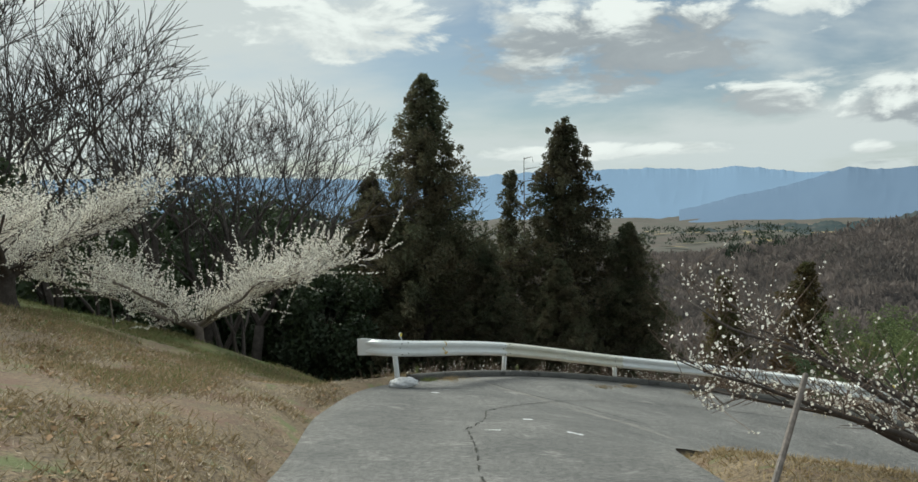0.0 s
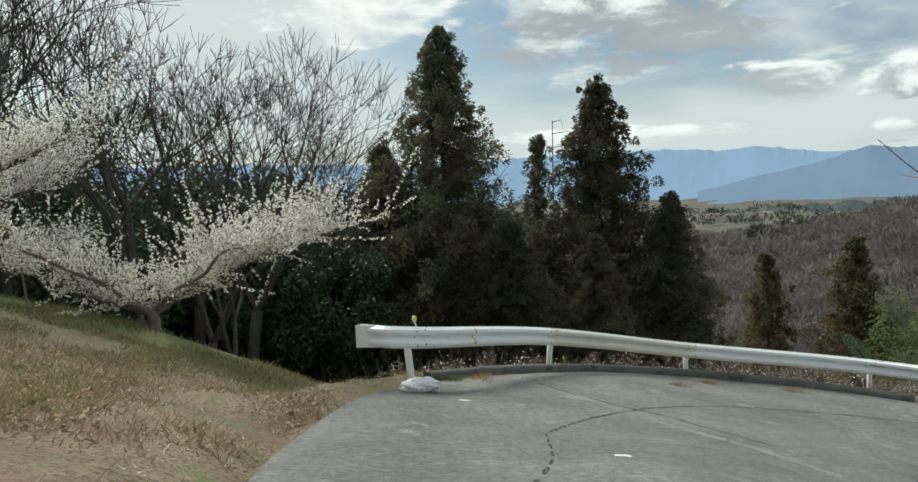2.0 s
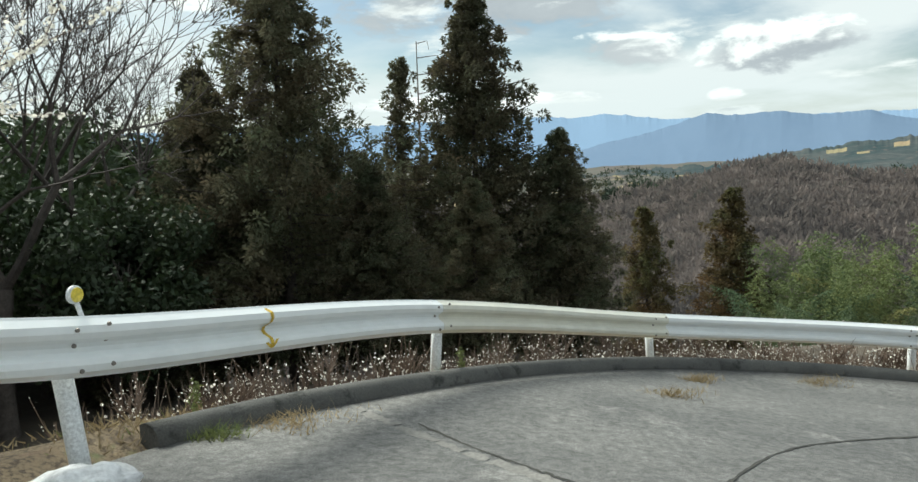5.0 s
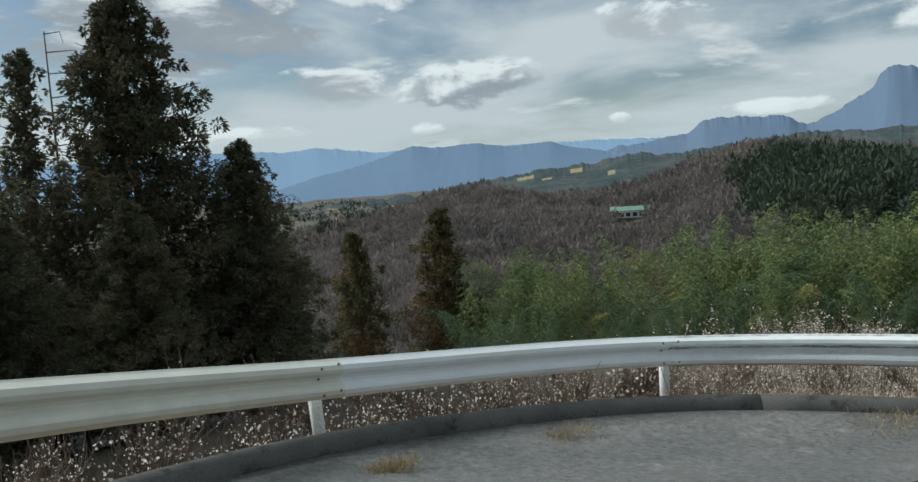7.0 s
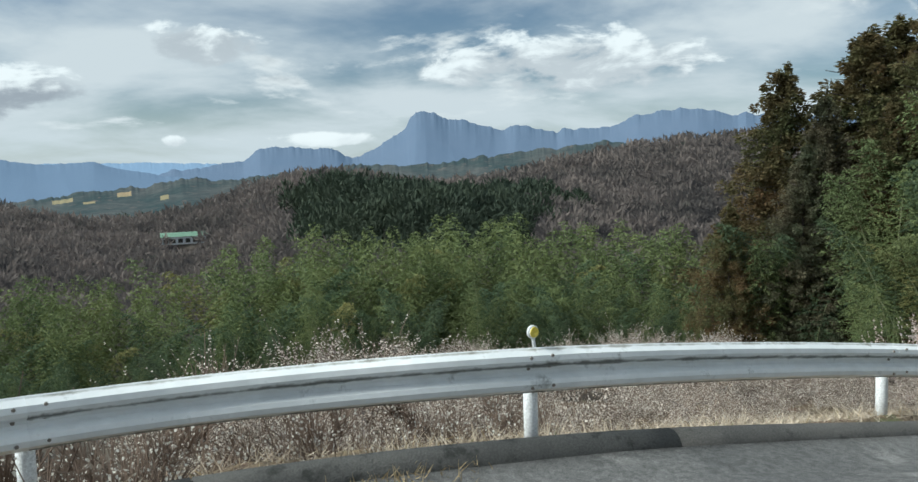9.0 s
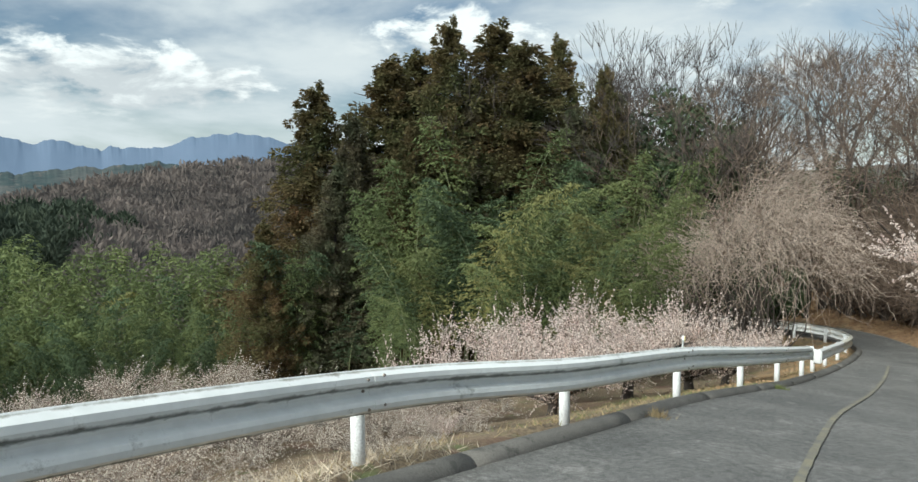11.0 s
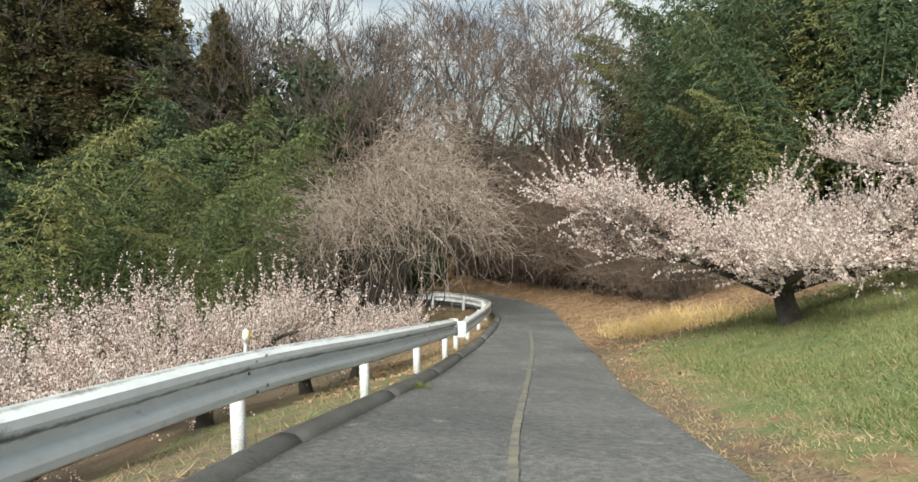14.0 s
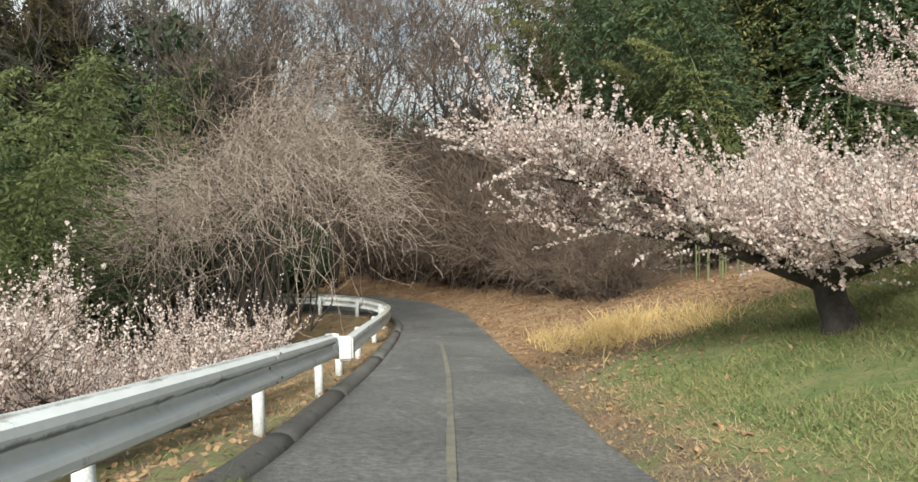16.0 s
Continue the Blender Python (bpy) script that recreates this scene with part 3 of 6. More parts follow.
def build_road():
    rows, cols = len(LEFT), 14
    v = []
    for a, b in zip(LEFT, RIGHT):
        for j in range(cols + 1):
            s = j / cols
            p = a * (1 - s) + b * s
            v.append((p[0], p[1], 0.0))
    v = np.array(v)
    z, _, _, _ = road_place(v[:, 0], v[:, 1])
    v[:, 2] = z + value_noise(v[:, 0], v[:, 1], 2.2, 6) * 0.03
    w = cols + 1
    f = [(i * w + j, i * w + j + 1, (i + 1) * w + j + 1, (i + 1) * w + j) for i in range(rows - 1) for j in range(cols)]
    top = v.tolist()
    low = (v - np.array([0, 0, 0.12])).tolist()
    m = len(top)
    rim = []
    for i in range(rows - 1):
        for j in (0, cols):
            a, b = i * w + j, (i + 1) * w + j
            rim.append((a, b, b + m, a + m))
    me = mesh_of("road", top + low, f + rim, M_ASPHALT, True)
    return tagged(new("road", me), "worn grey asphalt hairpin road with cracks", "road", kind="structure")


build_road()


def road_z(x, y):
    return float(road_place(np.array([x]), np.array([y]))[0][0])


def sweep(path, profile, closed=True):
    """Verts and faces of a profile (side, up) carried along a path; side points to the left of the way."""
    path = np.asarray(path, float)
    d = np.gradient(path, axis=0)
    side = np.stack([-d[:, 1], d[:, 0], np.zeros(len(d))], 1)
    side /= np.linalg.norm(side, axis=1, keepdims=True)
    k = len(profile)
    v = [p + s * a + np.array([0, 0, b]) for p, s in zip(path, side) for a, b in profile]
    f = []
    for i in range(len(path) - 1):
        for j in range(k if closed else k - 1):
            a, b = i * k + j, i * k + (j + 1) % k
            f.append((a, b, b + k, a + k))
    if closed:
        f += [tuple(range(k))[::-1], tuple((len(path) - 1) * k + j for j in range(k))]
    return v, f


# kerb: a low rounded concrete lip along the outer edge
def build_kerb():
    line = LEFT[34:152].copy()
    prof = [(-0.05, -0.15), (-0.03, 0.02), (0.0, 0.08), (0.035, 0.115), (0.08, 0.13), (0.14, 0.13), (0.18, 0.11), (0.20, -0.35)]
    root = None
    for k in range(0, len(line) - 1, 8):
        v, f = sweep(line[k : k + 9], prof)
        for i in range(len(v)):  # the lip is lower along the straight
            b = prof[i % len(prof)][1]
            v[i] = v[i] - np.array([0, 0, 0.38 * max(b, 0) * float(smooth01(k + i // len(prof), 22, 44))])
        me = mesh_of("kerb", v, f, M_KERB if k < 32 else M_KERB_LIGHTER, False)
        me.polygons.foreach_set("use_smooth", [len(q.vertices) == 4 for q in me.polygons])
        if root is None:
            root = tagged(new("kerb", me), "low rounded dark asphalt kerb lip", "kerb", kind="structure")
        else:
            put("kerb_stone", me, root)


build_kerb()

# ---- guard rail ----
BEAM = [(0.0, 0.0), (-0.012, -0.012), (-0.075, -0.045), (-0.085, -0.085), (-0.075, -0.118), (-0.02, -0.150), (-0.008, -0.175), (-0.02, -0.200),
        (-0.075, -0.232), (-0.085, -0.265), (-0.075, -0.305), (-0.012, -0.338), (0.0, -0.350)]
BEAM = BEAM + [(a + 0.006, b) for a, b in BEAM[::-1]]
# posts: place and height of the beam's top edge there
RAIL_1 = [(-2.24, 16.03, -2.85), (-1.35, 16.05, -2.92), (1.02, 19.2, -3.60), (4.35, 21.4, -4.45), (8.4, 21.4, -4.95), (10.85, 18.95, -5.0),
          (14.25, 16.4, -5.52), (16.1, 14.3, -5.9), (18.91, 11.93, -6.44), (21.22, 9.81, -6.97), (23.65, 7.77, -7.53), (25.83, 5.93, -8.02), (26.1, 5.7, -8.08)]


def post_mesh(height):
    bm = bmesh.new()
    bmesh.ops.create_cone(bm, cap_ends=True, segments=20, radius1=0.057, radius2=0.057, depth=height)
    bmesh.ops.translate(bm, verts=bm.verts, vec=(0, 0, height / 2))
    top = [e for e in bm.edges if all(abs(v.co.z - height) < 1e-4 for v in e.verts)]
    bmesh.ops.bevel(bm, geom=top, offset=0.012, segments=2, affect="EDGES")
    for f in bm.faces:
        f.smooth = len(f.verts) == 4
    return bm


def bolt_bm():
    bm = bmesh.new()
    bmesh.ops.create_cone(bm, cap_ends=True, segments=8, radius1=0.014, radius2=0.011, depth=0.012)
    return bm


def build_rail(points, post_ids, label, joint_ids, reflector_ids, bent=None):
    rail = thing("guard_rail", label, "guard rail", at=points[0])
    base = Vector(points[0])
    curve = spline(points, 12)
    stops = [0] + [i for i in joint_ids] + [len(points) - 1]
    for a, b in zip(stops[:-1], stops[1:]):
        seg = curve[a * 12 : b * 12 + 1]
        if b < len(points) - 1:  # each panel laps a little over the next
            seg = np.vstack([seg, curve[b * 12] + (curve[b * 12 + 1] - curve[b * 12]) * 0.45])
        lap = 0.004 * (stops.index(a) % 2)
        v, f = sweep(seg - np.array(base), [(p - lap, q) for p, q in BEAM])
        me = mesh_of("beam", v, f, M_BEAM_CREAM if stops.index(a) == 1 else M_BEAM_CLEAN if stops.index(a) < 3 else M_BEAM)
        at = me.attributes.new("across", "FLOAT", "POINT")
        at.data.foreach_set("value", np.tile(np.array([q for _, q in BEAM], np.float32), len(seg)))
        put("beam", me, rail)
    bolt = None
    for i in post_ids:
        p = np.array(points[i])
        d = curve[min(i * 12 + 1, len(curve) - 1)] - curve[max(i * 12 - 1, 0)]
        d[2] = 0
        d /= np.linalg.norm(d)
        side = np.array([-d[1], d[0], 0])
        foot = p + side * 0.11
        gz = min(ground_z(foot[0], foot[1]), road_z(foot[0], foot[1])) - 0.35
        h = p[2] - 0.05 - gz
        post = part("post", post_mesh(h), M_POST, rail)
        post.location = Vector((foot[0], foot[1], gz)) - base
        if bent and i in bent:
            post.rotation_euler = bent[i]
        # bracket between beam and post
        bm = bmesh.new()
        bmesh.ops.create_cube(bm, size=1)
        bmesh.ops.scale(bm, vec=(0.07, 0.10, 0.09), verts=bm.verts)
        bmesh.ops.bevel(bm, geom=bm.edges[:], offset=0.006, segments=1, affect="EDGES")
        br = part("bracket", bm, M_WHITE, rail)
        br.location = Vector(p + side * 0.045 + np.array([0, 0, -0.175])) - base
        br.rotation_euler = (0, 0, math.atan2(d[1], d[0]))
        if i in joint_ids or i in (1,):
            for du in (-0.08, 0.10):
                for dz, dep in ((-0.055, -0.083), (-0.15, -0.026), (-0.285, -0.088)):
                    if bolt is None:
                        bolt = part("bolt", bolt_bm(), M_BOLT, rail)
                        ob = bolt
                    else:
                        ob = put("bolt", bolt.data, rail)
                    ob.location = Vector(p + d * du + side * (dep - 0.004) + np.array([0, 0, dz])) - base
                    ob.rotation_euler = (radians(90), 0, math.atan2(d[1], d[0]))
        if i in reflector_ids:
            bm = bmesh.new()
            bmesh.ops.create_cone(bm, cap_ends=True, segments=10, radius1=0.014, radius2=0.014, depth=0.10)
            stem = part("reflector_stem", bm, M_POST, rail)
            stem.location = Vector(p + side * 0.03 + np.array([0, 0, 0.02])) - base
            stem.rotation_euler = (0, radians(-14), 0)
            bm = bmesh.new()
            bmesh.ops.create_cone(bm, cap_ends=True, segments=24, radius1=0.052, radius2=0.052, depth=0.035)
            bmesh.ops.bevel(bm, geom=[e for e in bm.edges if len(e.link_faces) == 2 and e.calc_face_angle(0) > 1], offset=0.008, segments=2, affect="EDGES")
            disc = part("reflector_housing", bm, M_POST, rail, "white round reflector housing")
            disc.location = Vector(p + side * 0.03 + np.array([-0.02, 0, 0.12])) - base
            yaw = math.atan2(d[1], d[0]) + reflector_ids[i]
            disc.rotation_euler = (radians(90), 0, yaw)
            bm = bmesh.new()
            bmesh.ops.create_cone(bm, cap_ends=True, segments=24, radius1=0.043, radius2=0.040, depth=0.008)
            lens = part("lens", bm, M_YELLOW, disc, "yellow reflector lens")
            lens.location = (0, 0, 0.021)
    return rail, curve, base


rail_1, rail_curve, rail_base = build_rail(RAIL_1, [1, 2, 3, 4, 5, 6, 7, 8, 9, 10, 11], "white steel W-beam guard rail, weathered and rust-flecked",
                                           [2, 3, 4, 5, 6, 8, 10], {1: 0.3, 5: 0.25, 8: 0.25}, {1: (0, radians(-5), 0), 2: (0, radians(5), 0), 3: (0, radians(-3), 0)})


def end_plate():
    """Squared sheet end of the first rail, and the rolled lip at the far end."""
    d = rail_curve[1] - rail_curve[0]
    d[2] = 0
    d /= np.linalg.norm(d)
    side = np.array([-d[1], d[0], 0])
    bm = bmesh.new()
    bmesh.ops.create_cube(bm, size=1)
    bmesh.ops.scale(bm, vec=(0.34, 0.012, 0.355), verts=bm.verts)
    bmesh.ops.bevel(bm, geom=bm.edges[:], offset=0.003, segments=1, affect="EDGES")
    ob = part("end_plate", bm, M_WHITE, rail_1)
    ob.location = Vector(np.array(RAIL_1[0]) + d * 0.12 - side * 0.094 + np.array([0, 0, -0.175])) - rail_base
    ob.rotation_euler = (0, 0, math.atan2(d[1], d[0]))
    e = rail_curve[-1]
    d = rail_curve[-1] - rail_curve[-2]
    d /= np.linalg.norm(d)
    side = np.array([-d[1], d[0], 0])
    side /= np.linalg.norm(side)
    arc = [(0.09 * math.sin(a), 0.02 - 0.09 * (1 - math.cos(a))) for a in np.linspace(0, 3.4, 10)]
    v, f = [], []
    for a, b in arc:
        for hz in (0.0, -0.35):
            v.append(e + d * a + side * (-b - 0.08) + np.array([0, 0, hz]) - np.array(rail_base))
    for i in range(len(arc) - 1):
        f.append((2 * i, 2 * i + 1, 2 * i + 3, 2 * i + 2))
    ob = put("end_terminal", mesh_of("end_terminal", v, f, M_WHITE, True), rail_1)
    md = ob.modifiers.new("thickness", "SOLIDIFY")
    md.thickness = 0.006


end_plate()

RAIL_2 = [(27.15, 4.85, -8.42), (29.0, 3.35, -8.72), (31.2, 1.55, -9.08), (33.3, -0.1, -9.4), (35.0, -1.15, -9.62), (36.9, -1.55, -9.75), (38.8, -1.3, -9.87), (40.7, -0.5, -9.98), (43.4, 0.9, -10.15)]
rail_2, _, _ = build_rail(RAIL_2, [0, 1, 2, 3, 4, 5, 6, 7], "white steel guard rail curving out of sight round the bend", [2, 4, 6], {})


def end_box():
    bm = bmesh.new()
    bmesh.ops.create_cube(bm, size=1)
    bmesh.ops.scale(bm, vec=(0.12, 0.24, 0.37), verts=bm.verts)
    bmesh.ops.bevel(bm, geom=bm.edges[:], offset=0.03, segments=3, affect="EDGES")
    ob = part("end_cap", bm, M_POST, rail_2, "rounded white steel end cap")
    ob.location = (-0.03, 0.02, -0.17)
    ob.rotation_euler = (0, 0, radians(-40))


end_box()


def paint_arrow():
    """The hand-sprayed yellow arrow on the second panel."""
    i = 12 * 1 + 5
    p, d = rail_curve[i], rail_curve[i + 1] - rail_curve[i - 1]
    d[2] = 0
    d /= np.linalg.norm(d)
    side = np.array([-d[1], d[0], 0])
    bm = bmesh.new()
    w = 0.016

    def strip(pts):
        pv = None
        for u, z, dep in pts:
            c = p + d * u - side * (dep + 0.004) + np.array([0, 0, z]) - np.array(rail_base)
            row2 = [bm.verts.new(c - d * w), bm.verts.new(c + d * w)]
            if pv:
                bm.faces.new((pv[0], pv[1], row2[1], row2[0]))
            pv = row2

    strip([(0.02, -0.02, 0.02), (0.025, -0.046, 0.075), (0.025, -0.085, 0.086), (0.01, -0.118, 0.076), (-0.01, -0.150, 0.022), (-0.01, -0.175, 0.01), (-0.005, -0.20, 0.022),
           (0.0, -0.232, 0.077), (0.0, -0.265, 0.087), (0.0, -0.30, 0.078)])
    strip([(-0.06, -0.25, 0.084), (-0.03, -0.28, 0.085), (0.0, -0.303, 0.077)])
    strip([(0.06, -0.25, 0.084), (0.03, -0.28, 0.085), (0.0, -0.303, 0.077)])
    part("painted_arrow", bm, M_ARROW, rail_1, "hand-sprayed yellow arrow")


paint_arrow()


# ---- plants: makers ----
def grow_bare(seed, height, levels=5, splits=3, spread=24.0, trunk=0.22, up=0.16, radius=0.02):
    """Branch rows of a bare broad-leaved tree with a vase-shaped crown, foot at the origin."""
    rng = np.random.default_rng(seed)
    segs, tips = [], []

    def limb(p, d, length, r, level):
        n = 3
        for k in range(n):
            q = p + d * length / n
            r1 = r * 0.92
            segs.append((*p, r, *q, r1))
            p, r = q, r1
            d = d + rng.normal(0, 0.07, 3)
            d[2] += up * 0.35
            d /= np.linalg.norm(d)
        if level == 0:
            tips.append((p, d))
            return
        m = 2 if level > 3 else splits if level > 1 else splits + 2
        for k in range(m):
            a = 2 * math.pi * (k + rng.uniform(-0.3, 0.3)) / m
            t = math.radians(spread * rng.uniform(0.55, 1.3))
            u = np.cross(d, (0.3, 0.9, 0.1))
            u /= np.linalg.norm(u)
            v = np.cross(d, u)
            nd = d * math.cos(t) + (u * math.cos(a) + v * math.sin(a)) * math.sin(t)
            nd[2] += up
            nd /= np.linalg.norm(nd)
            limb(p, nd, length * rng.uniform(0.66, 0.9), max(r * 0.70, 0.0095), level - 1)

    limb(np.zeros(3), np.array([rng.normal(0, 0.04), rng.normal(0, 0.04), 1.0]), height * trunk, height * radius, levels)
    return np.array(segs), tips


def split_tree(segs, limit):
    thick = segs[segs[:, 3] >= limit]
    return thick, segs[segs[:, 3] < limit]


def make_bare_tree(seed, height, label, group, levels=5, twigs=None, **kw):
    segs, _ = grow_bare(seed, height, levels, **kw)
    top = segs[:, 6].max()
    segs = segs.copy()
    segs[:, [0, 1, 2, 4, 5, 6]] *= height / top
    thick, thin = split_tree(segs, 0.035)
    tree = thing("bare_tree", label, "tree", group)
    pts = np.vstack([segs[:3, 0:3], segs[2:3, 4:7]])
    put("trunk", mesh_of("trunk", *tube_path(pts, [segs[0, 3] * 1.25, segs[1, 3], segs[2, 3], segs[2, 7]], 10), M_BARK, True), tree)
    put("branchwork", quads_mesh("branchwork", tubes(thick[3:], 6), 4, M_BARK), tree, kind="stuff")
    put("crown", quads_mesh("crown", tubes(thin, 3), 4, twigs or M_DARK_TWIG), tree, kind="stuff")
    return tree


def make_cedar(seed, height, width, mat, label, group, branches=150, cards=26, bare_foot=0.06, lumpy=0.35):
    rng = np.random.default_rng(seed)
    tree = thing("cedar", label, "tree", group)
    lean = rng.normal(0, 0.01, 2)
    segs = []
    hs = np.linspace(0, height * 0.99, 13)
    stem = [(lean[0] * z, lean[1] * z, z) for z in hs]
    put("trunk", mesh_of("trunk", *tube_path(stem, [height * 0.016 * (1.04 - z / height) for z in hs], 10), M_BARK, True), tree)
    c, d, size = [], [], []
    for b in range(branches):
        f = bare_foot + (1 - bare_foot) * ((b + rng.uniform()) / branches) ** 0.85
        z = height * f
        env = width * 0.5 * (min(1.0, (1.03 - f) * 1.5) ** 0.8) * (0.75 + 0.25 * min(1, f * 5))
        reach = env * rng.uniform(1 - lumpy, 1 + lumpy * 0.6)
        a = b * 2.399 + rng.normal(0, 0.3)
        way = np.array([math.cos(a), math.sin(a), rng.uniform(0.02, 0.28)])
        foot = np.array([lean[0] * z, lean[1] * z, z])
        tip = foot + way * reach
        mid = foot + way * reach * 0.5 - np.array([0, 0, reach * 0.08])
        segs.append((*foot, 0.05 * (1.1 - f), *mid, 0.03))
        segs.append((*mid, 0.03, *tip, 0.012))
        m = max(3, int(2 + reach * 2.1))
        for k in range(m):
            s = 0.22 + 0.78 * (k + rng.uniform(0, 1)) / m
            q = foot + way * reach * s + rng.normal(0, 0.16 + reach * 0.05, 3) - np.array([0, 0, reach * 0.22 * s * s])
            n = int(cards * 1.9 * rng.uniform(0.6, 1.3))
            lump = rng.normal(0, 1, (n, 3))
            lump /= np.linalg.norm(lump, axis=1, keepdims=True)
            rad = (0.20 + 0.13 * reach ** 0.5) * rng.uniform(0.7, 1.25)
            c.append(q + lump * rad * rng.uniform(0.5, 1.0, (n, 1)) * np.array([0.9, 0.9, 1.0]))
            d.append(lump * 0.8 + way * 0.5 + np.array([0, 0, -0.35]))
    c, d = np.vstack(c), np.vstack(d)
    put("branchwork", quads_mesh("branchwork", tubes(segs, 4), 4, M_BARK), tree, kind="stuff")
    put("crown", quads_mesh("crown", leaves(c, d, 0.20, 0.44, rng), 4, mat), tree, kind="stuff")
    return tree


def make_bamboo(seed, height, droop, mat, label, group, count=900, leaf=0.30):
    rng = np.random.default_rng(seed)
    tree = thing("bamboo", label, "bamboo", group)
    a = rng.uniform(0, 2 * math.pi)
    over = np.array([math.cos(a), math.sin(a), 0])
    pts, p, d = [np.zeros(3)], np.zeros(3), np.array([0, 0, 1.0])
    n = 16
    for k in range(n):
        f = k / n
        d = d + over * droop * 0.10 * (0.25 + f * f * 2.2) - np.array([0, 0, droop * 0.16 * max(0, f - 0.55)])
        d /= np.linalg.norm(d)
        p = p + d * height / n
        pts.append(p)
    pts = np.array(pts)
    segs = [(*pts[k], 0.045 * (1 - k / n) + 0.008, *pts[k + 1], 0.045 * (1 - (k + 1) / n) + 0.008) for k in range(n)]
    c, dd = [], []
    nodes, per = 46, 3
    for s in range(nodes):
        f = 0.26 + 0.73 * (s + 0.5) / nodes
        i = min(int(f * n), n - 1)
        q = pts[i] + (pts[i + 1] - pts[i]) * (f * n - i)
        axis = pts[i + 1] - pts[i]
        axis /= np.linalg.norm(axis)
        for k in range(per):
            b = s * 1.3 + k * 2 * math.pi / per + rng.normal(0, 0.35)
            length = (0.25 + 1.75 * min(1.0, (1.02 - f) * 2.6) ** 0.8) * rng.uniform(0.55, 1.15) * (0.7 + 0.3 * min(1, f * 2.2))
            way = np.array([math.cos(b), math.sin(b), 0.0])
            way = way - axis * (way @ axis) + axis * 0.45
            m = max(8, int(count / (nodes * per) * (0.35 + 0.65 * length / 1.5)))
            t = rng.uniform(0.12, 1, m) ** 0.8
            pos = q + way * length * t[:, None] - np.array([0, 0, 1.0]) * (t[:, None] ** 2) * length * 0.62 + rng.normal(0, 1, (m, 3)) * np.array([0.11, 0.11, 0.05])
            c.append(pos)
            dd.append(way * 0.9 + np.array([0, 0, -0.75]) + rng.normal(0, 0.4, (m, 3)))
    put("culm", mesh_of("culm", *tube_path(pts, [0.045 * (1 - k / n) + 0.008 for k in range(n + 1)], 6), M_CULM, True), tree)
    put("foliage", quads_mesh("foliage", leaves(np.vstack(c), np.vstack(dd), leaf, 0.30, rng), 4, mat), tree, kind="stuff")
    return tree


def flakes(centres, size, rng):
    """Five-cornered blossoms turned every way."""
    n = len(centres)
    u = rng.normal(size=(n, 3))
    u /= np.linalg.norm(u, axis=1, keepdims=True)
    v = np.cross(u, rng.normal(size=(n, 3)))
    v /= np.linalg.norm(v, axis=1, keepdims=True)
    s = (size * rng.uniform(0.6, 1.2, n) / 2)[:, None]
    out = np.empty((n, 5, 3))
    for k in range(5):
        a = 2 * math.pi * k / 5
        out[:, k] = centres + (u * math.cos(a) + v * math.sin(a)) * s
    return out.reshape(-1, 3)


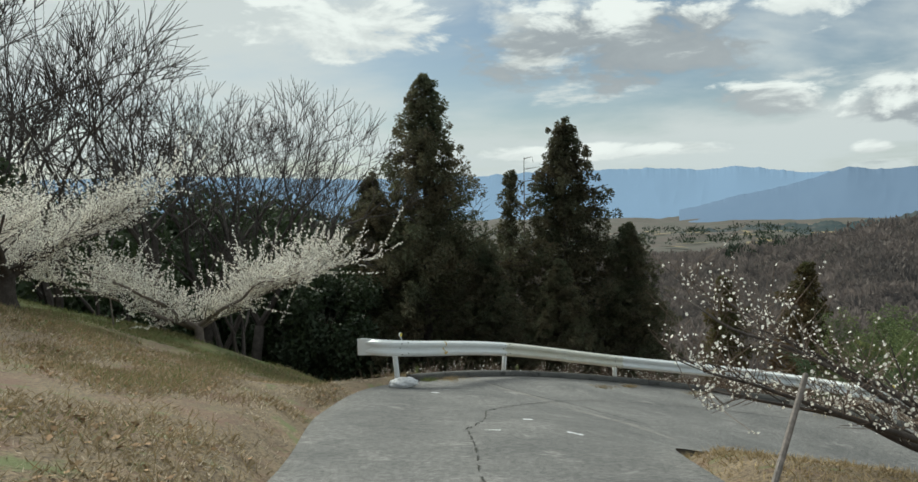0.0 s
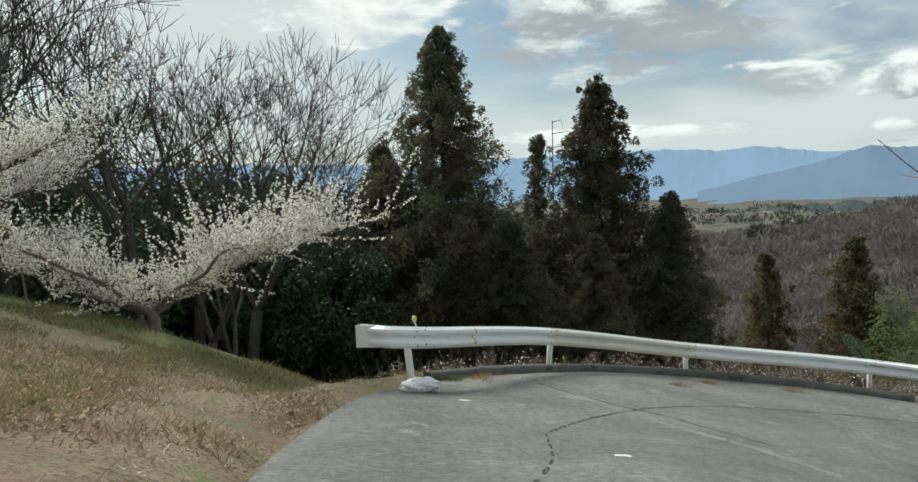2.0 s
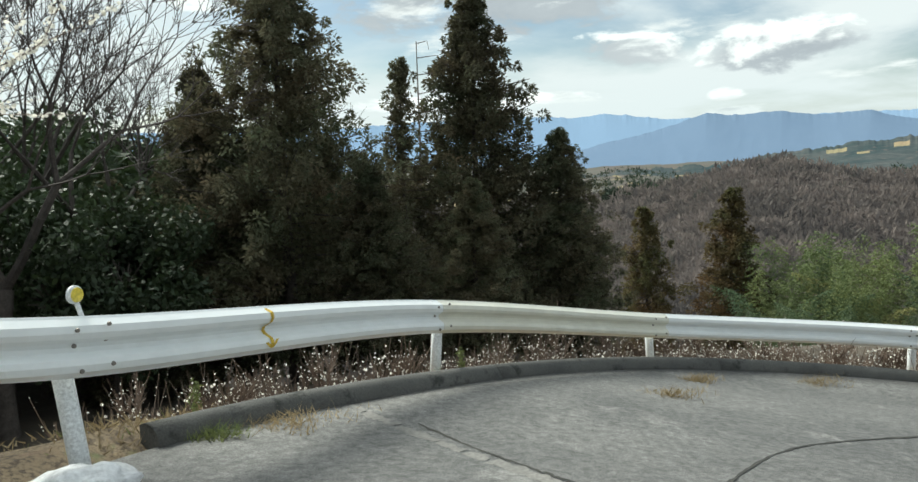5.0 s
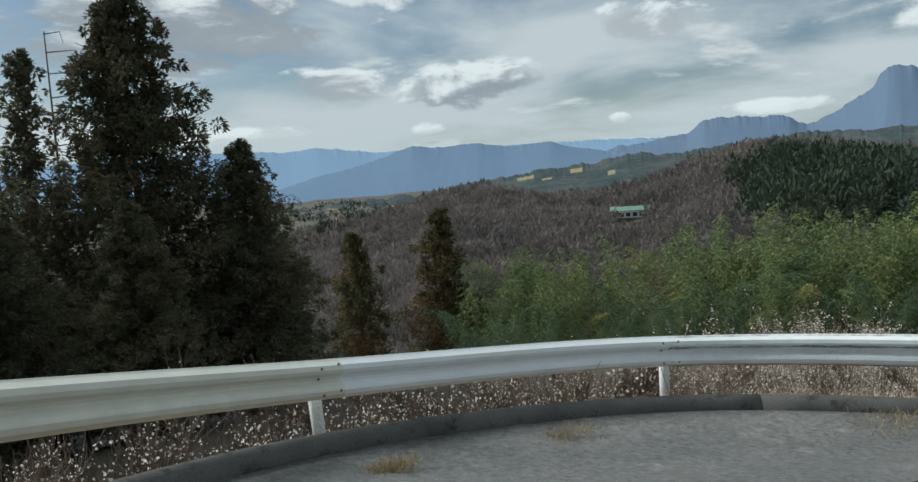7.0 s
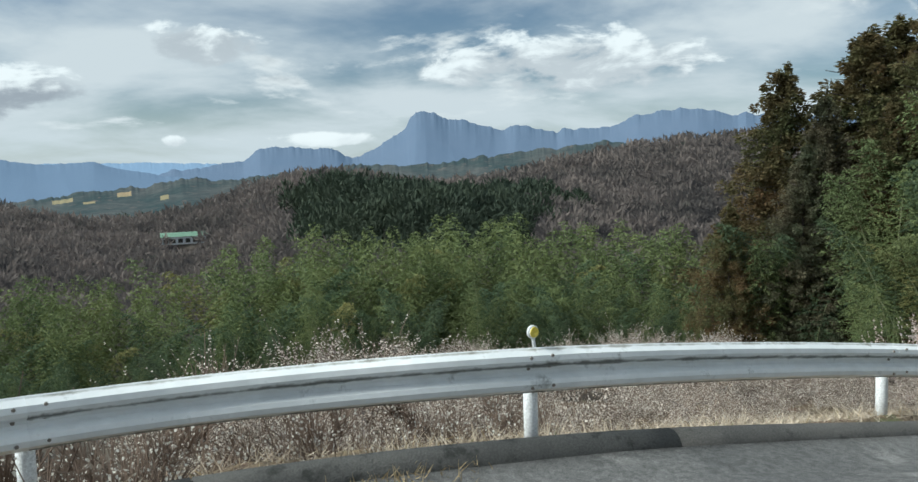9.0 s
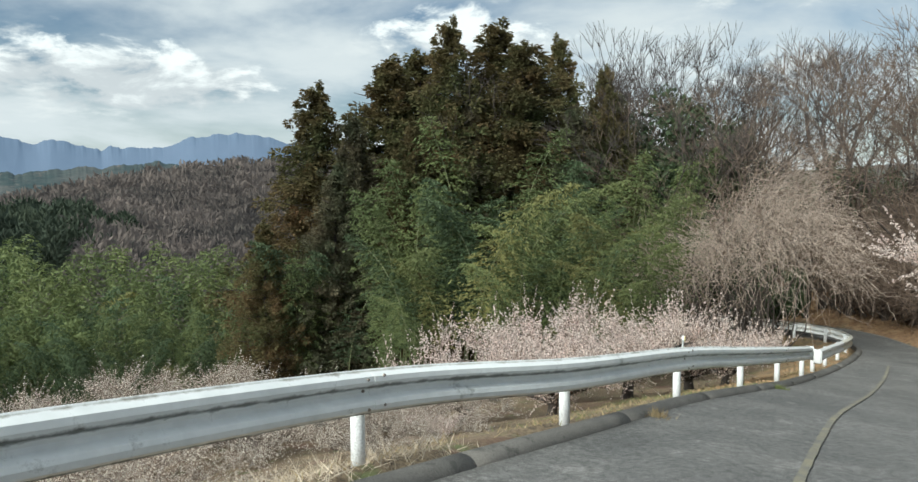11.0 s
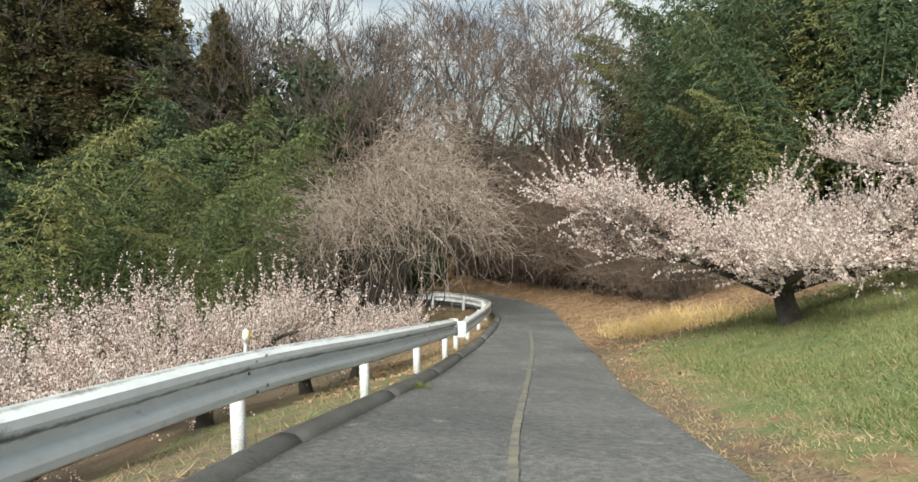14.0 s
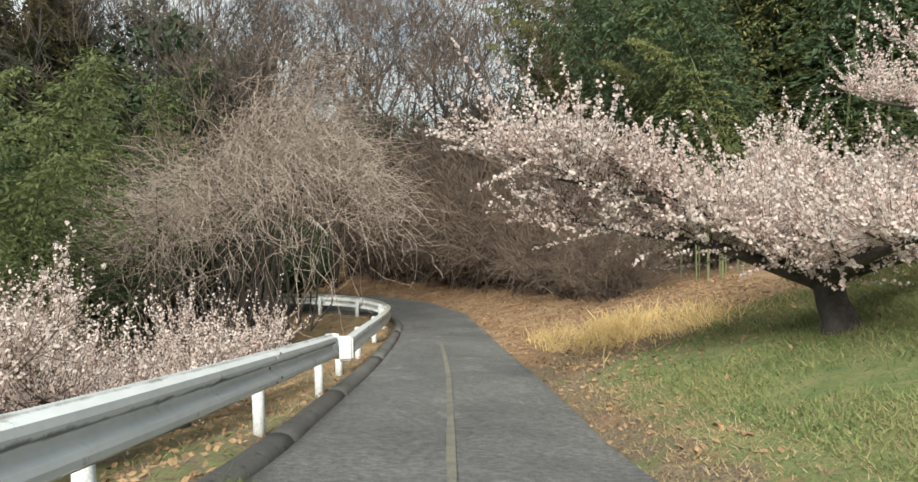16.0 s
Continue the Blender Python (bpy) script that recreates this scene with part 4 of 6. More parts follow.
def make_plum(seed, spread, height, label, group, blossom, bark, blossoms=7000, size=0.032, limbs=5, fork=0.55, trunk_r=0.13, lean=(0, 0), shoots=1.0, bias=None, low=0.15, biased=2, steep=(0.35, 0.75)):
    """A pruned plum: short trunk, low spreading limbs, long straight shoots in bloom."""
    rng = np.random.default_rng(seed)
    tree = thing("plum_tree", label, "tree", group)
    segs, twig, bloom = [], [], []
    p = np.zeros(3)
    stem, limb_paths = [p], []
    for k in range(4):
        p = p + np.array([lean[0] * fork / 4 + rng.normal(0, 0.025), lean[1] * fork / 4 + rng.normal(0, 0.025), fork / 4])
        stem.append(p)
    top = p
    for b in range(limbs):
        a = 2 * math.pi * (b + rng.uniform(-0.25, 0.25)) / limbs
        if bias is not None and b < biased:
            a = bias + rng.uniform(-0.35, 0.35)
        reach = spread * rng.uniform(0.75, 1.05)
        d = np.array([math.cos(a), math.sin(a), rng.uniform(*steep)])
        q, r = top.copy() - np.array([0, 0, 0.06 + 0.12 * (b % 2) * fork]), trunk_r * 0.66
        path, radii = [q], [r]
        n = 6
        for k in range(n):
            step = reach / n
            flat = np.array([d[0], d[1], d[2] * (1 - k / n * 0.75) + low * (k / n)])
            flat += rng.normal(0, 0.16, 3)
            q2 = q + flat / np.linalg.norm(flat[:2] + 1e-6) * step
            q2[2] = max(q2[2], fork * 0.55)
            r2 = r * 0.76
            path.append(q2)
            radii.append(r2)
            for m in range(3):
                side = np.array([-d[1], d[0], 0]) * rng.choice([-1, 1])
                bd = flat * rng.uniform(0.3, 1.0) + side * rng.uniform(0.4, 1.1) + np.array([0, 0, rng.uniform(0.0, 0.55)])
                bd /= np.linalg.norm(bd)
                bl = reach * rng.uniform(0.16, 0.32)
                s, br = q + (q2 - q) * rng.uniform(), r2 * 0.5
                for j in range(3):
                    bd = bd + rng.normal(0, 0.15, 3) + np.array([0, 0, 0.05])
                    bd /= np.linalg.norm(bd)
                    e = s + bd * bl / 3
                    segs.append((*s, max(br, 0.007), *e, max(br * 0.7, 0.005)))
                    bloom.append((s, e, 1.0))
                    for w in range(int(3 * shoots + rng.uniform())):
                        sd = bd * 0.5 + rng.normal(0, 0.45, 3) + np.array([0, 0, rng.uniform(0.15, 1.0)])
                        sd /= np.linalg.norm(sd)
                        o = s + (e - s) * rng.uniform()
                        ln = height * rng.uniform(0.10, 0.30) * (2.0 if rng.uniform() < 0.16 else 1)
                        o2 = o + sd * ln * 0.5
                        o3 = o2 + (sd + np.array([0, 0, 0.12])) * ln * 0.5
                        twig.append((*o, 0.005, *o2, 0.004))
                        twig.append((*o2, 0.004, *o3, 0.0025))
                        bloom.append((o, o2, 1.0))
                        bloom.append((o2, o3, 1.0))
                    s, br = e, br * 0.7
            q, r = q2, r2
        limb_paths.append((np.array(path), radii))
    segs = np.array(segs)
    k = height / np.percentile(np.array(twig)[:, 6], 97)
    segs[:, [2, 6]] *= k
    twig = np.array(twig)
    twig[:, [2, 6]] *= k
    a = np.array([x[0] for x in bloom]) * np.array([1, 1, k])
    b = np.array([x[1] for x in bloom]) * np.array([1, 1, k])
    ln = np.linalg.norm(b - a, axis=1)
    pick = rng.choice(len(a), blossoms, p=ln / ln.sum())
    t = rng.uniform(0, 1, (blossoms, 1))
    c = a[pick] + (b[pick] - a[pick]) * t + rng.normal(0, 0.016, (blossoms, 3))
    tall = np.array([1, 1, k])
    put("trunk", mesh_of("trunk", *tube_path(np.array(stem) * tall, [trunk_r * f for f in (1.45, 1.12, 1.0, 0.98, 0.9)], 12), bark, True), tree)
    for path, radii in limb_paths:
        sm = spline(path * tall, 3)
        put("limb", mesh_of("limb", *tube_path(sm, np.interp(np.arange(len(sm)) / 3, np.arange(len(radii)), radii), 8), bark, True), tree)
    put("branchwork", quads_mesh("branchwork", tubes(segs, 5), 4, bark), tree, kind="stuff")
    put("twigwork", quads_mesh("twigwork", tubes(twig, 3), 4, M_TWIG), tree, kind="stuff")
    put("blossom", quads_mesh("blossom", flakes(c, size, rng), 5, blossom), tree, kind="stuff")
    return tree


def make_dry_shrub(seed, label, group):
    """Many thin leafless stems fanning from one foot, about 3.2 m high."""
    rng = np.random.default_rng(seed)
    bush = thing("dry_shrub", label, "shrub", group)
    stems, twigs = [], []
    for k in range(70):
        q = np.array([rng.normal(0, 0.35), rng.normal(0, 0.35), 0.0])
        d = np.array([rng.normal(0, 0.5), rng.normal(0, 0.5), 1.0])
        r = rng.uniform(0.012, 0.026)
        for j in range(6):
            d = d + rng.normal(0, 0.14, 3)
            d /= np.linalg.norm(d)
            e = q + d * rng.uniform(0.35, 0.6)
            stems.append((*q, r, *e, r * 0.75))
            for w in range(7 if j > 0 else 0):
                td = d * 0.5 + rng.normal(0, 0.6, 3)
                td /= np.linalg.norm(td)
                a = q + (e - q) * rng.uniform()
                b = a + td * rng.uniform(0.25, 0.7)
                c = b + (td + rng.normal(0, 0.4, 3)) * rng.uniform(0.15, 0.4)
                twigs.append((*a, 0.006, *b, 0.0045))
                twigs.append((*b, 0.0045, *c, 0.003))
            q, r = e, r * 0.75
    put("stemwork", quads_mesh("stemwork", tubes(stems, 4), 4, M_BARK), bush, kind="stuff")
    put("twigwork", quads_mesh("twigwork", tubes(twigs, 3), 4, M_TWIG), bush, kind="stuff")
    return bush


def make_broadleaf(seed, height, width, mat, label, group, count=15000, leaf=0.21):
    rng = np.random.default_rng(seed)
    tree = thing("evergreen_tree", label, "tree", group)
    segs, tips = grow_bare(seed, height * 0.8, 3, 4, 30, 0.3, 0.1, 0.02)
    c = []
    lumps = 60
    for k in range(lumps):
        v = rng.normal(size=3)
        v /= np.linalg.norm(v)
        f = rng.uniform(0.55, 1.0)
        q = np.array([v[0] * width / 2 * f, v[1] * width / 2 * f, height * 0.56 + v[2] * height * 0.40 * f])
        n = count // lumps
        u = rng.normal(size=(n, 3))
        u /= np.linalg.norm(u, axis=1, keepdims=True)
        c.append(q + u * width * 0.13 * rng.uniform(0.6, 1.1, (n, 1)))
    c = np.vstack(c)
    d = rng.normal(0, 1, c.shape) + np.array([0, 0, 0.2])
    pts = np.vstack([segs[:3, 0:3], segs[2:3, 4:7]])
    put("trunk", mesh_of("trunk", *tube_path(pts, [segs[0, 3] * 1.2, segs[1, 3], segs[2, 3], segs[2, 7]], 10), M_BARK, True), tree)
    put("branchwork", quads_mesh("branchwork", tubes(segs[3:], 5), 4, M_BARK), tree, kind="stuff")
    put("crown", quads_mesh("crown", leaves(c, d, leaf, 0.5, rng), 4, mat), tree, kind="stuff")
    return tree


def plant(tree, x, y, top=None, height=None, turn=0.0, sink=0.1, scale=None, z=None):
    """Stands a finished tree at (x, y); with top given, scaled so that it reaches that height."""
    gz = (ground_z(x, y) if z is None else z) - sink
    s = scale if scale else ((top - gz) / height if top is not None else 1.0)
    tree.scale = (s, s, s)
    tree.matrix_basis = Matrix.Translation((x, y, gz)) @ Matrix.Rotation(turn, 4, "Z") @ Matrix.Diagonal((s, s, s, 1))
    return tree


def plant_copy(tree, x, y, top=None, height=None, turn=0.0, sink=0.1, scale=None, z=None, squash=1.0):
    gz = (ground_z(x, y) if z is None else z) - sink
    s = scale if scale else ((top - gz) / height if top is not None else 1.0)
    ob = copy_thing(tree, Matrix.Identity(4))
    ob.matrix_basis = Matrix.Translation((x, y, gz)) @ Matrix.Rotation(turn, 4, "Z") @ Matrix.Diagonal((s * squash, s * squash, s, 1))
    return ob


RNG = np.random.default_rng(5)

# ---- cedars across the valley edge ----
G = "tall cedars below the bend"
c1 = plant(make_cedar(1, 22, 10.6, M_CEDAR, "tall dark Japanese cedar with ragged bronzed foliage", G, 230, 34), -2.0, 40.9, 6.8, 22, 0.3)
c2 = plant(make_cedar(2, 20, 10.6, M_CEDAR, "tall dark cedar with a broken crown on one side", G, 220, 34), 6.0, 44.6, 4.5, 20, 1.3)
c3 = plant(make_cedar(3, 16, 4.6, M_CEDAR, "slender dark cedar with a thin top between taller ones", G, 110, 22, lumpy=0.5), 2.6, 42.9, 1.6, 16, 2.0)
plant_copy(c2, -5.2, 42.5, 1.5, 20, 2.2)
plant_copy(c1, 9.4, 43.2, -1.4, 22, 4.0, squash=1.25)
plant_copy(c2, 1.2, 39.0, -2.5, 20, 5.0, squash=1.3)
plant_copy(c1, 5.2, 40.6, -3.2, 22, 1.0, squash=1.3)
plant_copy(c2, -8.0, 40.0, -2.6, 20, 3.6, squash=1.3)
c4 = plant(make_cedar(4, 13, 5.2, M_CEDAR_BROWN, "small bronzed cedar standing alone on the slope", G, 120, 24), 23.1, 66.2, -7.2, 13, 0.0)
plant_copy(c4, 30.0, 66.2, -6.1, 13, 2.0, squash=1.15)

# the dead snag beside the slim cedar
snag = thing("dead_tree", "dead grey treetop with a few bare side branches", "tree")
sn = [(0, 0, 0, 0.12, 0.1, 0, 9, 0.05), (0.1, 0, 9, 0.05, 0.15, 0, 14.6, 0.02)]
for hz, ln in ((13.9, 0.9), (13.2, 1.2), (12.4, 0.8), (11.6, 1.4), (10.8, 0.9), (14.5, 0.5)):
    sn.append((0.12, 0, hz, 0.025, 0.12 + ln, 0.1, hz + 0.12, 0.012))
    sn.append((0.12 + ln, 0.1, hz + 0.12, 0.012, 0.12 + ln * 1.15, 0.1, hz - 0.25, 0.008))
put("trunk", quads_mesh("trunk", tubes(sn, 5), 4, M_BARK_PALE), snag)
plant(snag, 3.5, 44.2, 2.6, 14.6)

# ---- bare woods on the bank behind the white plums ----
G = "bare trees along the upper bank"
LAB = "tall bare broad-leaved tree with dark upswept branches"
bares = [make_bare_tree(20 + k, 13, LAB, G, 6, splits=3, spread=sp, trunk=0.2, up=0.08, radius=0.018) for k, sp in enumerate((25, 28, 32))]
spots = [(-13.6, 24.5, 8.0), (-11.3, 29.0, 7.6), (-9.6, 34.0, 6.0), (-8.0, 38.0, 5.4), (-16.0, 21.5, 9.0), (-12.6, 35.5, 7.4), (-17.5, 27.0, 9.0),
         (-11.0, 41.0, 6.4), (-15.0, 33.0, 8.0), (-5.2, 52.0, 3.4), (-20.0, 24.0, 10.0), (-7.0, 46.5, 4.4), (-14.0, 42.0, 7.5),
         (-22.0, 19.0, 10.0), (-2.5, 57.0, 2.0),
         (-12.0, 25.5, 3.5), (-15.0, 28.5, 5.0), (-10.5, 31.0, 3.0), (-9.0, 29.5, 1.0), (-18.5, 31.0, 7.0), (-13.5, 38.5, 4.0), (-20.0, 36.0, 8.0),
         (-10.0, 44.5, 3.0), (-17.0, 44.0, 6.5), (-8.5, 50.0, 2.5), (-24.0, 28.0, 9.0), (-16.5, 23.5, 4.5), (-21.0, 48.0, 7.0)]
for k, (x, y, top) in enumerate(spots):
    if k < 3:
        plant(bares[k], x, y, top, 13, k * 2.1, 0.3)
    else:
        plant_copy(bares[k % 3], x, y, top, 13, k * 1.7, 0.3)

# dark evergreen growth under and behind them
G = "evergreen growth along the wood's edge"
ev = make_broadleaf(40, 7, 5.5, M_BROADLEAF, "dark rounded evergreen tree", G)
plant(ev, -7.2, 36.5, -2.2, 7)
for k, (x, y, top) in enumerate([(-18.0, 22.0, 3.6), (-4.0, 47, -2.2), (-16, 37, 0.2), (-24, 22, 3.5), (-7.0, 52, -2.5), (-13, 46, 0.0), (-18, 50, 1.0), (-22, 40, 1.6), (-27, 33, 2.5), (-11, 38, -1.4), (-15, 30, -0.6)]):
    plant_copy(ev, x, y, top, 7, k * 1.3)

# evergreen copies added as a dark backdrop, standing in for a brown wood
for k, (x, y, top) in enumerate([(-19, 47, 1.6), (-14.5, 51, 1.3), (-10.5, 55, 1.0), (-6.5, 58, 0.4), (-22, 43, 2.0), (-12, 48, 0.8), (-16.5, 56, 1.8), (-25, 40, 2.4), (-8.5, 50, 0.0)]):
    plant_copy(ev, x, y, top, 7, k * 1.7, squash=1.25)

# ---- plums ----
G = "white plum trees on the upper bank"
WHITE = "white-blossoming plum tree with low spreading branches"
pw = make_plum(51, 3.6, 2.6, WHITE, G, M_BLOSSOM_WHITE, M_BARK_PALE, 36000, 0.042, 7, 0.6, 0.11, shoots=1.3, bias=0.0, low=0.16, biased=3, steep=(0.45, 0.8))
plant(pw, -6.5, 18.3, None, None, 0.0, 0.05, 1.0)
pw2 = make_plum(52, 3.4, 3.1, WHITE, G, M_BLOSSOM_WHITE, M_BARK, 34000, 0.042, 7, 0.9, 0.17, shoots=1.2, bias=0.5, low=0.18)
plant(pw2, -8.9, 14.6, None, None, 0.0, 0.05, 0.86)
plant_copy(pw2, -11.5, 18.0, None, None, 2.0, 0.05, 1.05)

G = "pink plum trees beside the road"
pp = make_plum(61, 3.7, 2.65, "pale pink plum in full bloom with a thick forked trunk", G, M_BLOSSOM_PINK, M_BARK, 90000, 0.040, 8, 0.85, 0.17, lean=(0.3, 0.1), shoots=2.3, bias=0.75, low=0.14, biased=3, steep=(0.35, 0.7))
plant(pp, 20.85, 2.35, None, None, 0.0, 0.05, 1.0)
pp2 = plant_copy(pp, 18.9, -0.75, None, None, 2.6, 0.05, 0.85)
hedge = make_plum(62, 2.1, 2.2, "low pruned pink plum with upright flowering shoots", G, M_BLOSSOM_PINK, M_BARK, 26000, 0.036, 6, 0.5, 0.14, shoots=1.5, low=0.1)
first = True
for k, (x, y, top) in enumerate([(21.2, 13.4, -6.75), (23.6, 11.2, -6.7), (25.8, 8.9, -7.2), (19.0, 15.6, -7.3), (22.6, 14.8, -6.9), (25.8, 12.2, -7.0), (17.2, 18.2, -7.6), (27.2, 7.4, -7.7)]):
    if first:
        plant(hedge, x, y, top, 2.3, 0.5)
        first = False
    else:
        plant_copy(hedge, x, y, top, 2.3, k * 1.9)
G = "plum orchard below the road"
orch = make_plum(63, 2.4, 1.9, "greyish pink plum of the orchard below the road", G, M_BLOSSOM_PALE, M_BARK_PALE, 20000, 0.030, 7, 0.5, 0.10, shoots=2.4, low=0.08)
rows = [(i, j) for j in range(4) for i in range(5)]
for k, (i, j) in enumerate(rows):
    along, off = -0.5 + 2.5 * i + 0.8 * (j % 2) + RNG.uniform(-0.4, 0.4), 2.3 + 2.7 * j + RNG.uniform(-0.3, 0.3)
    x, y = 10.6 + 0.76 * along + 0.66 * off, 19.4 - 0.65 * along + 0.75 * off
    top = -4.76 - 0.165 * math.hypot(x - 4.7, y - 16.7)
    if k == 0:
        plant(orch, x, y, top, 2.0)
    else:
        plant_copy(orch, x, y, top, 2.0, k * 2.3, squash=1.4)
G = "flowering twigs at the kerb"
spr = make_plum(64, 0.8, 0.75, "low tangle of dry twigs with white blossom behind the kerb", G, M_BLOSSOM_WHITE, M_TWIG, 1700, 0.024, 7, 0.08, 0.02, shoots=1.2)
for k, (x, y, top) in enumerate([(0.0, 20.3, -4.25), (3.0, 22.4, -4.75), (6.2, 22.5, -5.1), (7.6, 22.4, -5.2), (9.4, 21.7, -5.2), (4.4, 22.9, -5.1), (5.4, 23.0, -5.1), (8.4, 22.9, -5.3), (10.6, 20.9, -5.45), (11.6, 19.9, -5.6), (-0.8, 19.3, -4.2), (0.9, 21.1, -4.6), (1.9, 21.3, -4.7), (-0.3, 21.0, -4.8), (2.4, 22.3, -5.0), (-1.6, 18.6, -4.0), (1.2, 22.4, -5.3)]):
    if k == 0:
        plant(spr, x, y, top, 0.9)
    else:
        plant_copy(spr, x, y, top, 0.9, k * 1.7)

# the leaning plum on the island, with its prop
near_plum = make_plum(71, 3.3, 2.0, "leaning plum on the grass island with sparse white blossom", "", M_BLOSSOM_WHITE, M_BARK, 2600, 0.034, 6, 0.5, 0.09, shoots=0.8, bias=2.65, low=0.2, biased=3)
plant(near_plum, 4.9, 6.4, None, None, 0.0, 0.05, 1.0, z=-2.75)
strut = thing("prop_pole", "weathered grey pole propping up the leaning plum", "pole", at=(1.5, 4.25, -2.25))
put("shaft", quads_mesh("shaft", tubes([(0, 0, -0.3, 0.026, 0.98, 1.2, 0.95, 0.022)], 8), 4, M_STRUT), strut)

# ---- the bamboo grove in the valley ----
G = "bamboo grove in the valley"
LAB = "tall arching green bamboo with feathery foliage"
bams = [make_bamboo(80 + k, 16, dr, M_BAMBOO, LAB, G, 3900, 0.215) for k, dr in enumerate((0.22, 0.38, 0.95))]
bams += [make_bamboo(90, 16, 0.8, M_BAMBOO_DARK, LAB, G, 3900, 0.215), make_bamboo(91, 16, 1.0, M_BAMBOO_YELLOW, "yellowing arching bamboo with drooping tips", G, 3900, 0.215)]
used = set()


def bamboo(kind, x, y, top, turn, squash=1.0):
    if kind not in used:
        used.add(kind)
        return plant(bams[kind], x, y, top, 14.4, turn)
    return plant_copy(bams[kind], x, y, top, 14.4, turn, squash=squash)


def grove(spots):
    """The rear of the grove, too dense to tell stems apart: leaves and culms in one mesh."""
    quads, which = [], []
    for kind, x, y, top, turn, squash in spots:
        leaf = [ob for ob in bams[kind].children if ob.name.startswith("foliage")][0].data
        co = np.empty(len(leaf.vertices) * 3, np.float32)
        leaf.vertices.foreach_get("co", co)
        co = co.reshape(-1, 4, 3)[::3]
        mid = co.mean(1, keepdims=True)
        co = mid + (co - mid) * 1.5
        gz = ground_z(x, y) - 0.1
        s = (top - gz) / 14.4
        ca, sa2 = math.cos(turn), math.sin(turn)
        out = np.empty_like(co)
        out[..., 0] = x + (co[..., 0] * ca - co[..., 1] * sa2) * s * squash
        out[..., 1] = y + (co[..., 0] * sa2 + co[..., 1] * ca) * s * squash
        out[..., 2] = gz + co[..., 2] * s
        quads.append(out.reshape(-1, 3))
        which.append(np.full(len(co), kind))
        stem = tubes([(x, y, gz, 0.06, x, y, gz + 7.0 * s, 0.04)], 4)
        quads.append(stem)
        which.append(np.full(len(stem) // 4, 5))
    me = quads_mesh("bamboo_thicket", np.vstack(quads), 4, M_BAMBOO)
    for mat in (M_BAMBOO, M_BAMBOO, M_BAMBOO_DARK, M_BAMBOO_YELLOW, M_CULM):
        me.materials.append(mat)
    me.polygons.foreach_set("material_index", np.concatenate(which).astype(np.int32))
    ob = put("bamboo_thicket", me)
    return tagged(ob, "dense rear of the green bamboo grove", "bamboo", kind="stuff")


rear = []
for k in range(430):
    az = RNG.uniform(28, 80)
    d = k / 430
    near_d = 40 + 6 * (az > 60)
    dist = near_d + d * 19
    x, y = 5 + dist * math.sin(radians(az)), 16 + dist * math.cos(radians(az))
    reach = -3.4 + dist * math.tan(radians(float(np.interp(az, (30, 41, 50, 58, 66, 73), (-7.0, -6.6, -5.4, -5.1, -4.4, -4.9)))))
    top = float(reach - 5.0 * (1 - d) + RNG.normal(0, 0.5))
    # darker leaf colour, mostly in the low front half, paints the grove's shade
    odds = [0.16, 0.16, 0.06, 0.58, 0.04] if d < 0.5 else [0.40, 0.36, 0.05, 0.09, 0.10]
    kind, turn = int(RNG.choice([0, 1, 2, 3, 4], p=odds)), float(RNG.uniform(0, 6.28))
    if k < 110:
        bamboo(kind, x, y, top, turn, 1.15)
    else:
        rear.append((kind, x, y, top, turn, 1.15))
grove(rear)

# ---- the wood beyond the lower stretch ----
G = "mixed wood below the lower road"
LABC = "tall bronzed cedar in the mixed wood"
cb = make_cedar(5, 18, 8.0, M_CEDAR_BROWN, LABC, G, 170, 28)
plant(cb, 47.5, 13.0, 4.2, 18)
for k, (x, y, top, sq) in enumerate([(47.4, 19.8, 0.9, 1.2), (48.9, 16.2, 2.6, 1.45), (46.0, 9.0, 3.0, 1.5), (50.5, 6.0, 4.2, 0.95), (44.5, 14.5, -1.0, 1.1), (42.5, 21.5, -5.6, 1.1), (49, 10.5, 4.5, 1.5), (53, 3.0, 3.0, 0.9), (51, 14, 3.4, 1.5), (45, 4.8, 0.6, 0.9)]):
    plant_copy(cb, x, y, top, 18, k * 1.1, squash=sq)
cg = make_cedar(6, 18, 8.0, M_CEDAR, "tall dark green cedar in the mixed wood", G, 170, 28)
plant(cg, 45.2, 17.4, -0.8, 18)
for k, (x, y, top, sq) in enumerate([(46.6, 11.6, 1.0, 1.1), (44.2, 7.0, -0.5, 1.1), (43.4, 18.6, -3.4, 1.1), (48, 3.6, 0.8, 1.0)]):
    plant_copy(cg, x, y, top, 18, k * 1.9, squash=sq)
plant_copy(ev, 51.5, -0.6, 2.2, 7, 0.0)
for k, (x, y, top) in enumerate([(47.5, 1.8, -1.2), (54.5, -3.5, 0.2), (49, -1.0, -1.8), (44, 1.5, -4.5), (42, 6.5, -5.5), (46, 8, -3), (41.5, 11, -6.0)]):
    plant_copy(ev, x, y, top, 7, k * 2.0)
